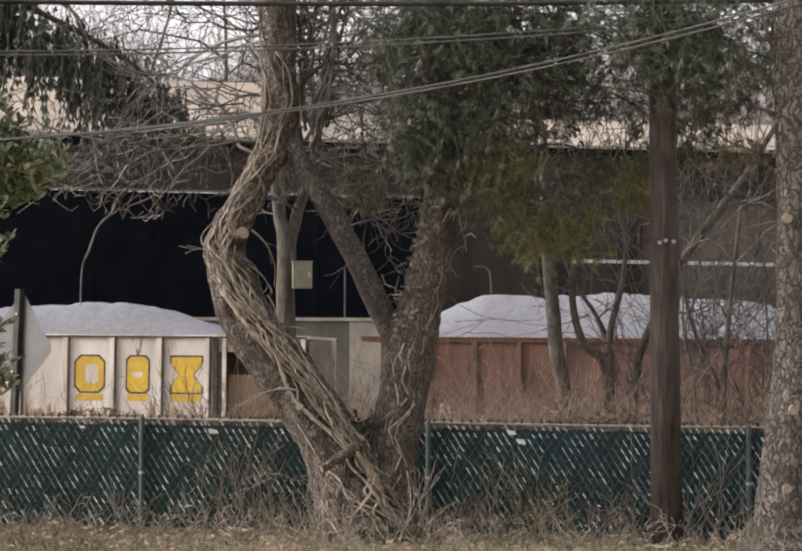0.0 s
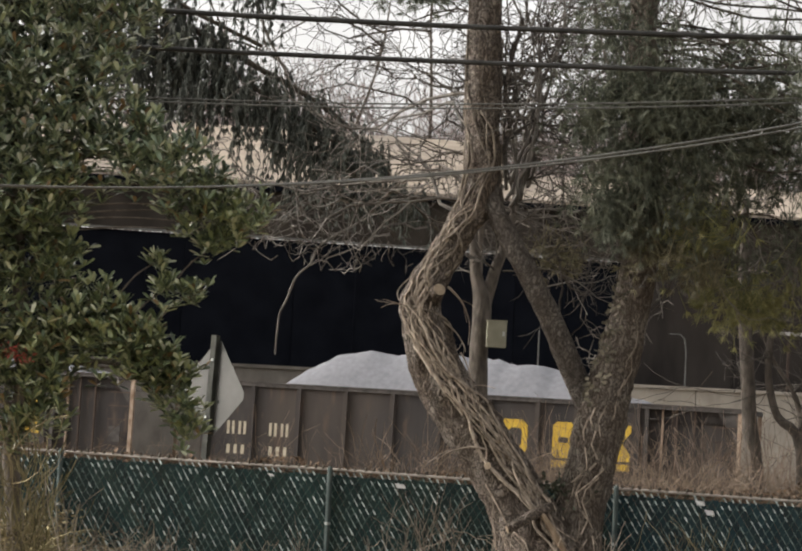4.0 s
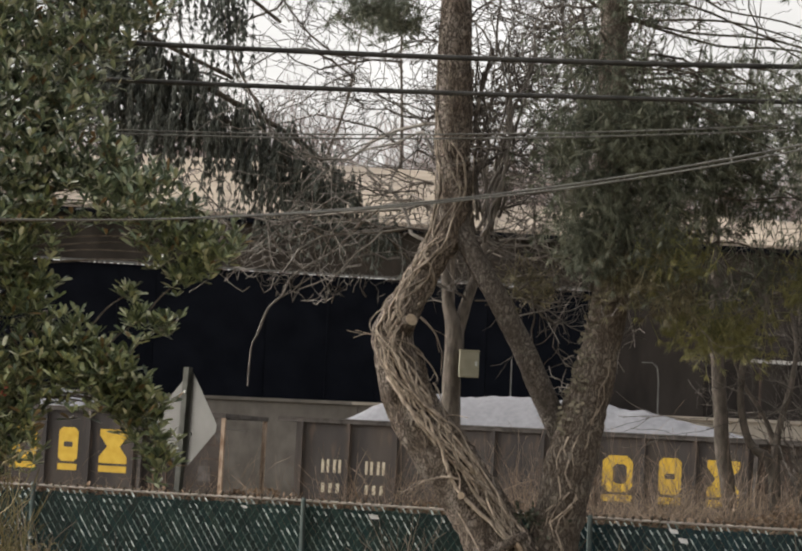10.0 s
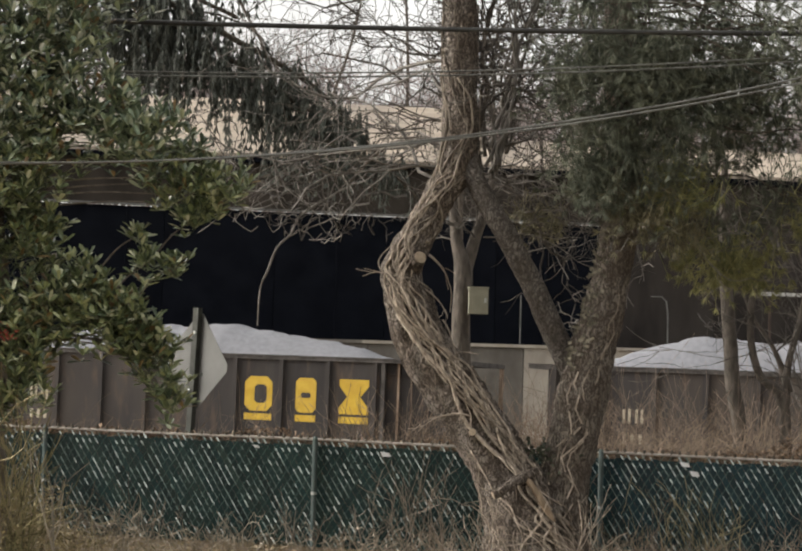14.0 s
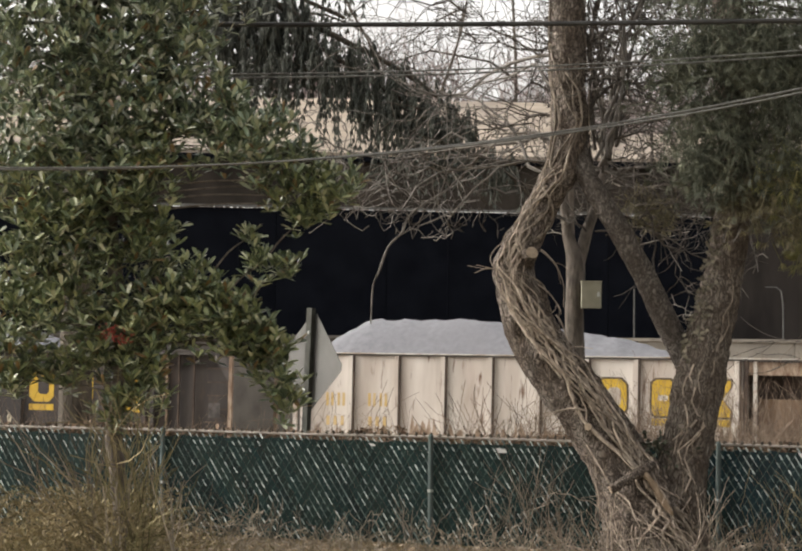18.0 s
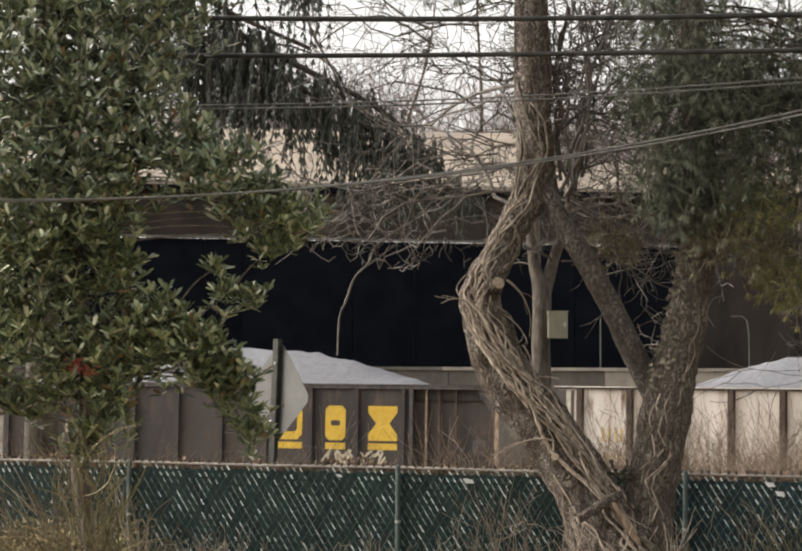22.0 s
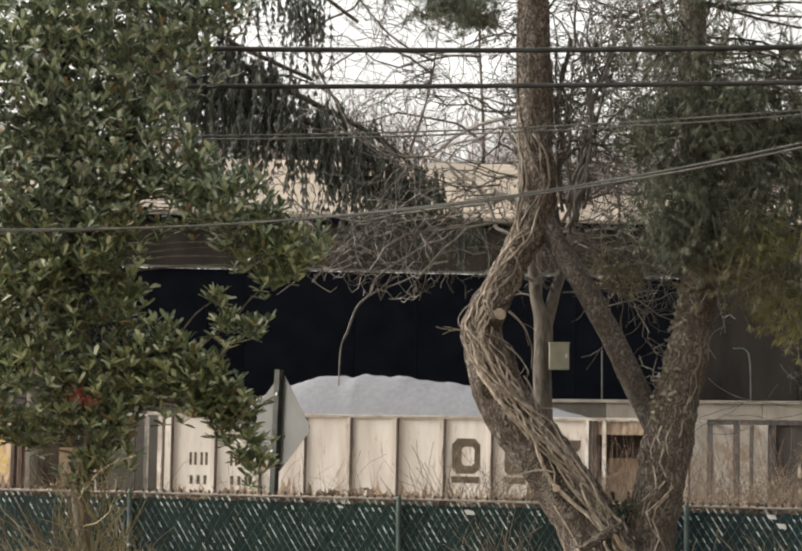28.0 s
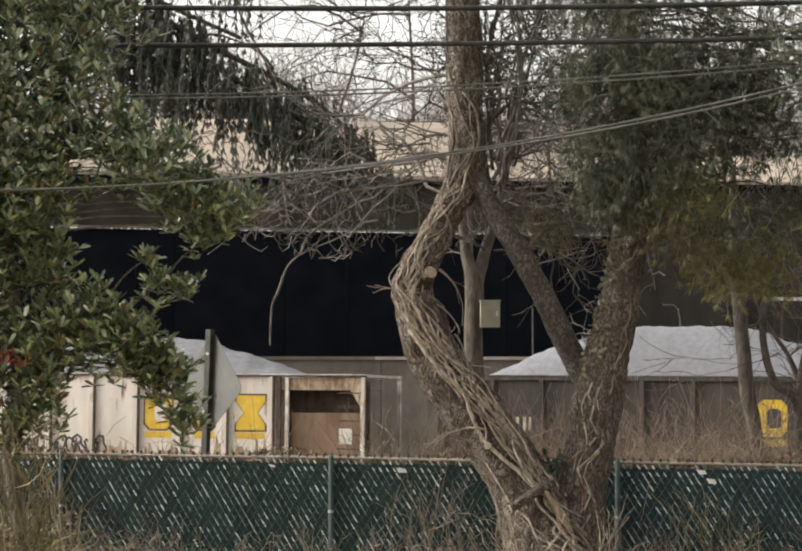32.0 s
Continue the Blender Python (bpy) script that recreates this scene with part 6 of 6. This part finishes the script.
def build_weeds():
    rng = random.Random(91)
    g = Geo()
    for k in range(26000):
        d = rng.uniform(-7, 12.5)
        off = -rng.uniform(0.02, 4.4) if rng.random() < 0.7 else -abs(rng.gauss(0, 0.7)) - 0.02
        if rng.random() < 0.05:
            off = rng.uniform(0.1, 0.6)
        p = on_fence(d, 0, off)
        p.z = rest(p.x, p.y) - 0.01
        tall = (0.10 + 0.22 * abs(noise.noise(Vector((d * 0.8, off, 0)))) + (0.3 * rng.random() if rng.random() < 0.08 else 0)) * (0.5 if -3.0 < off < 0 else 0.8)
        dirn = Vector((rng.uniform(-1.0, 1.0), rng.uniform(-0.6, 0.3), 1)).normalized()
        g.blade(p, dirn, tall * rng.uniform(0.5, 1.4), rng.uniform(0.006, 0.014), Vector((rng.uniform(-0.16, 0.16), 0, rng.uniform(-0.09, 0.02))))
    tagged(part("dry_grass", g, GRASS), "tawny dead grass along the foot of the fence", "grass", kind="stuff")
    g = Geo()
    for k in range(7000):
        d = rng.uniform(-7, 12.5)
        p = on_fence(d, 0, -rng.uniform(0.0, 4.2))
        p.z = rest(p.x, p.y) + rng.uniform(0.0, 0.07)
        e = Vector((rng.uniform(-1, 1), rng.uniform(-1, 1), rng.uniform(-0.3, 0.3))).normalized()
        g.leaf(p, e, Vector((rng.uniform(-0.5, 0.5), rng.uniform(-0.8, 0.2), 1)).normalized(), rng.uniform(0.04, 0.09), rng.uniform(0.025, 0.05))
    tagged(part("leaf_litter", g, LITTER), "fallen tan and brown leaves on the grass", "leaves", kind="stuff")
    g = Geo()
    for k in range(1300):
        x = rng.gauss(-3.05, 0.6)
        y = rng.uniform(19.4, 24.3) if k % 2 else rng.uniform(19.3, 20.5)
        p = Vector((x, y, rest(x, y) - 0.02))
        tall = rng.uniform(0.15, 0.5) * (1.0 if x < -2.35 else 0.4)
        dirn = Vector((rng.uniform(-0.6, 0.6), rng.uniform(-0.3, 0.3), 1)).normalized()
        g.blade(p, dirn, tall, rng.uniform(0.006, 0.013), Vector((rng.uniform(-0.35, 0.35), 0, rng.uniform(-0.3, 0.02))))
    for k in range(130):
        x, y = rng.gauss(-3.1, 0.42), rng.uniform(20.2, 24.0)
        branch(g, rng, (x, y, rest(x, y) - 0.03), (rng.uniform(-0.6, 0.6), rng.uniform(-0.3, 0.3), 1), rng.uniform(0.25, 0.7), 0.008, 1, 0.03, 0.8, kids=5, wiggle=0.7, smallest=0.0035)
    for k in range(24):
        branch(g, rng, (-2.5 + rng.gauss(0, 0.17), 20.25 + rng.uniform(-0.3, 0.2), rest(-2.5, 20.3) - 0.03), (rng.uniform(-0.25, 0.25), rng.uniform(-0.1, 0.1), 1), rng.uniform(0.7, 1.45), 0.009, 1, 0.0, 0.6, kids=6, wiggle=0.45, smallest=0.004)
    for k in range(11000):
        x = rng.gauss(-2.95, 0.55)
        y = rng.uniform(19.4, 23.9)
        z = rest(x, y) + (0.62 if x < -2.3 else 0.2) * rng.random() ** 1.5
        e = Vector((rng.uniform(-1, 1), rng.uniform(-1, 1), rng.uniform(-0.7, 0.7))).normalized()
        g.leaf(Vector((x, y, z)), e, e.orthogonal().normalized(), rng.uniform(0.03, 0.08), rng.uniform(0.01, 0.026))
    stalk = Geo()
    for k in range(10):
        branch(stalk, rng, (-2.6 + rng.gauss(0, 0.2), 20.1 + rng.uniform(-0.3, 0.2), rest(-2.5, 20.3) - 0.03), (rng.uniform(-0.35, 0.35), rng.uniform(-0.1, 0.1), 1), rng.uniform(0.6, 1.5), 0.012, 1, 0.0, 0.5, kids=2, wiggle=0.28, smallest=0.005)
    tagged(part("dry_stalk", stalk, STRAW), "pale dry stalks among the weeds", "weeds", kind="stuff")
    tagged(part("tall_weeds", g, WEED), "tall tawny dead weeds under the evergreen shrub", "weeds", kind="stuff")
    # woody stems in front of the fence
    for x, y, n, h, mat in ((-1.9, 23.9, 6, 0.6, BRUSH), (-3.2, 24.2, 26, 1.1, BRUSH), (1.2, 23.6, 18, 0.75, TWIG_PALE), (1.8, 23.3, 14, 0.7, TWIG_PALE), (-0.6, 24.1, 5, 0.5, BRUSH), (4.2, 22.9, 26, 0.75, GRASS), (5.9, 22.4, 18, 0.9, TWIG_PALE), (3.4, 23.0, 14, 0.6, BRUSH), (0.3, 23.7, 7, 0.45, TWIG_PALE), (2.0, 22.1, 16, 0.4, TWIG_PALE), (3.1, 22.3, 12, 0.4, BRUSH), (5.0, 22.5, 14, 0.6, BRUSH), (-1.2, 23.8, 6, 0.45, TWIG_PALE), (-2.5, 23.0, 12, 0.8, BRUSH)):
        t = thing("weed_clump", "clump of dry leafless weed stems", "weeds", "weed clumps by the fence", at=(x, y, rest(x, y)))
        g = Geo()
        for k in range(n):
            branch(g, rng, (rng.gauss(0, 0.25), rng.gauss(0, 0.1), -0.03), (rng.uniform(-0.7, 0.7), rng.uniform(-0.3, 0.3), 1), h * rng.uniform(0.5, 1.2), 0.007, 1, -0.02, 0.5, kids=4, smallest=0.003)
        part("stem_mass", g, mat, t, kind="stuff")
    # low tangle of curled stems along the foot of the fence
    g = Geo()
    for k in range(1500):
        p = on_fence(rng.uniform(-6.5, 12.3), 0, -rng.uniform(0.05, 1.3) if k < 620 else -rng.uniform(1.0, 3.6))
        p.z = rest(p.x, p.y) - 0.02
        branch(g, rng, p, (rng.uniform(-1, 1), rng.uniform(-0.5, 0.3), rng.uniform(0.4, 1)), rng.uniform(0.15, 0.55), 0.0065, 1, 0.03, 0.7, kids=3, wiggle=0.9, smallest=0.003)
    tagged(part("stem_tangle", g, STRAW), "low tangle of curled pale stems along the fence", "weeds", kind="stuff")
    # brush between the fence and the track
    g = Geo()
    for k in range(4600):
        x = rng.uniform(-9, 15) if k % 3 == 0 else rng.uniform(3.0, 13)
        y = rng.uniform(33, 50) - x * 0.3
        h = 1.36 + 0.5 * noise.noise(Vector((x * 0.5, y * 0.3, 3))) + rng.uniform(-0.4, 0.3) + (0.4 if x > 3.2 else 0) + (0.7 * rng.random() if rng.random() < 0.05 else 0)
        branch(g, rng, (x, y, rest(x, y) - 0.05), (rng.uniform(-0.35, 0.35), rng.uniform(-0.3, 0.3), 1), max(h, 0.6), 0.0055, 1, 0, 0.7, kids=6, wiggle=0.5, smallest=0.003)
    # taller forked stems close behind the fence, in patches
    tall = Geo()
    for k in range(150):
        x = rng.choice((rng.gauss(1.55, 0.35), rng.gauss(1.3, 0.5), rng.uniform(3.2, 7.0), rng.uniform(3.2, 7.0)))
        y = rng.uniform(25.8, 29.0)
        branch(tall, rng, (x, y, rest(x, y) - 0.05), (rng.uniform(-0.28, 0.28), rng.uniform(-0.2, 0.2), 1), rng.uniform(0.85, 1.45), 0.009, 1, 0, 0.6, kids=6, wiggle=0.42, smallest=0.0038)
    tagged(part("tall_stems", tall, BRUSH), "tall forked dry stems behind the fence", "brush", kind="stuff")
    curl = Geo()
    for k in range(8200):
        d = rng.uniform(-7.5, 12.5)
        top = 0.09 + 0.22 * max(noise.noise(Vector((d * 0.9, 5, 1))), 0) + 0.1 * max(noise.noise(Vector((d * 3.1, 2, 1))), 0)
        p = on_fence(d, 1.08 + rng.random() * top, rng.uniform(0.08, 0.3))
        e = Vector((rng.uniform(-1, 1), rng.uniform(-1, 1), rng.uniform(-0.6, 0.8))).normalized()
        curl.leaf(p, e, e.orthogonal().normalized(), rng.uniform(0.03, 0.08), rng.uniform(0.015, 0.035))
        if k % 4 == 0:
            q = on_fence(d, -0.1, 0.25)
            curl.tube([q, p], [0.004, 0.003], 3, cap=False)
    tagged(part("dead_creeper", curl, LITTER_DARK), "withered brown creeper behind the fence top", "creeper", kind="stuff")
    tagged(part("brush", g, BRUSH), "brown leafless brush between fence and track", "brush", kind="stuff")


def motions():
    for n, car in CARS:
        walk(car, [(t, car_pose(n, d)) for t, d in TRAVEL])


build_ground()
build_track()
build_building()
build_train()
build_v_tree()
build_pine()
build_spruce()
build_holly()
build_back_trees()
build_roadside()
build_weeds()
build_fence()
motions()
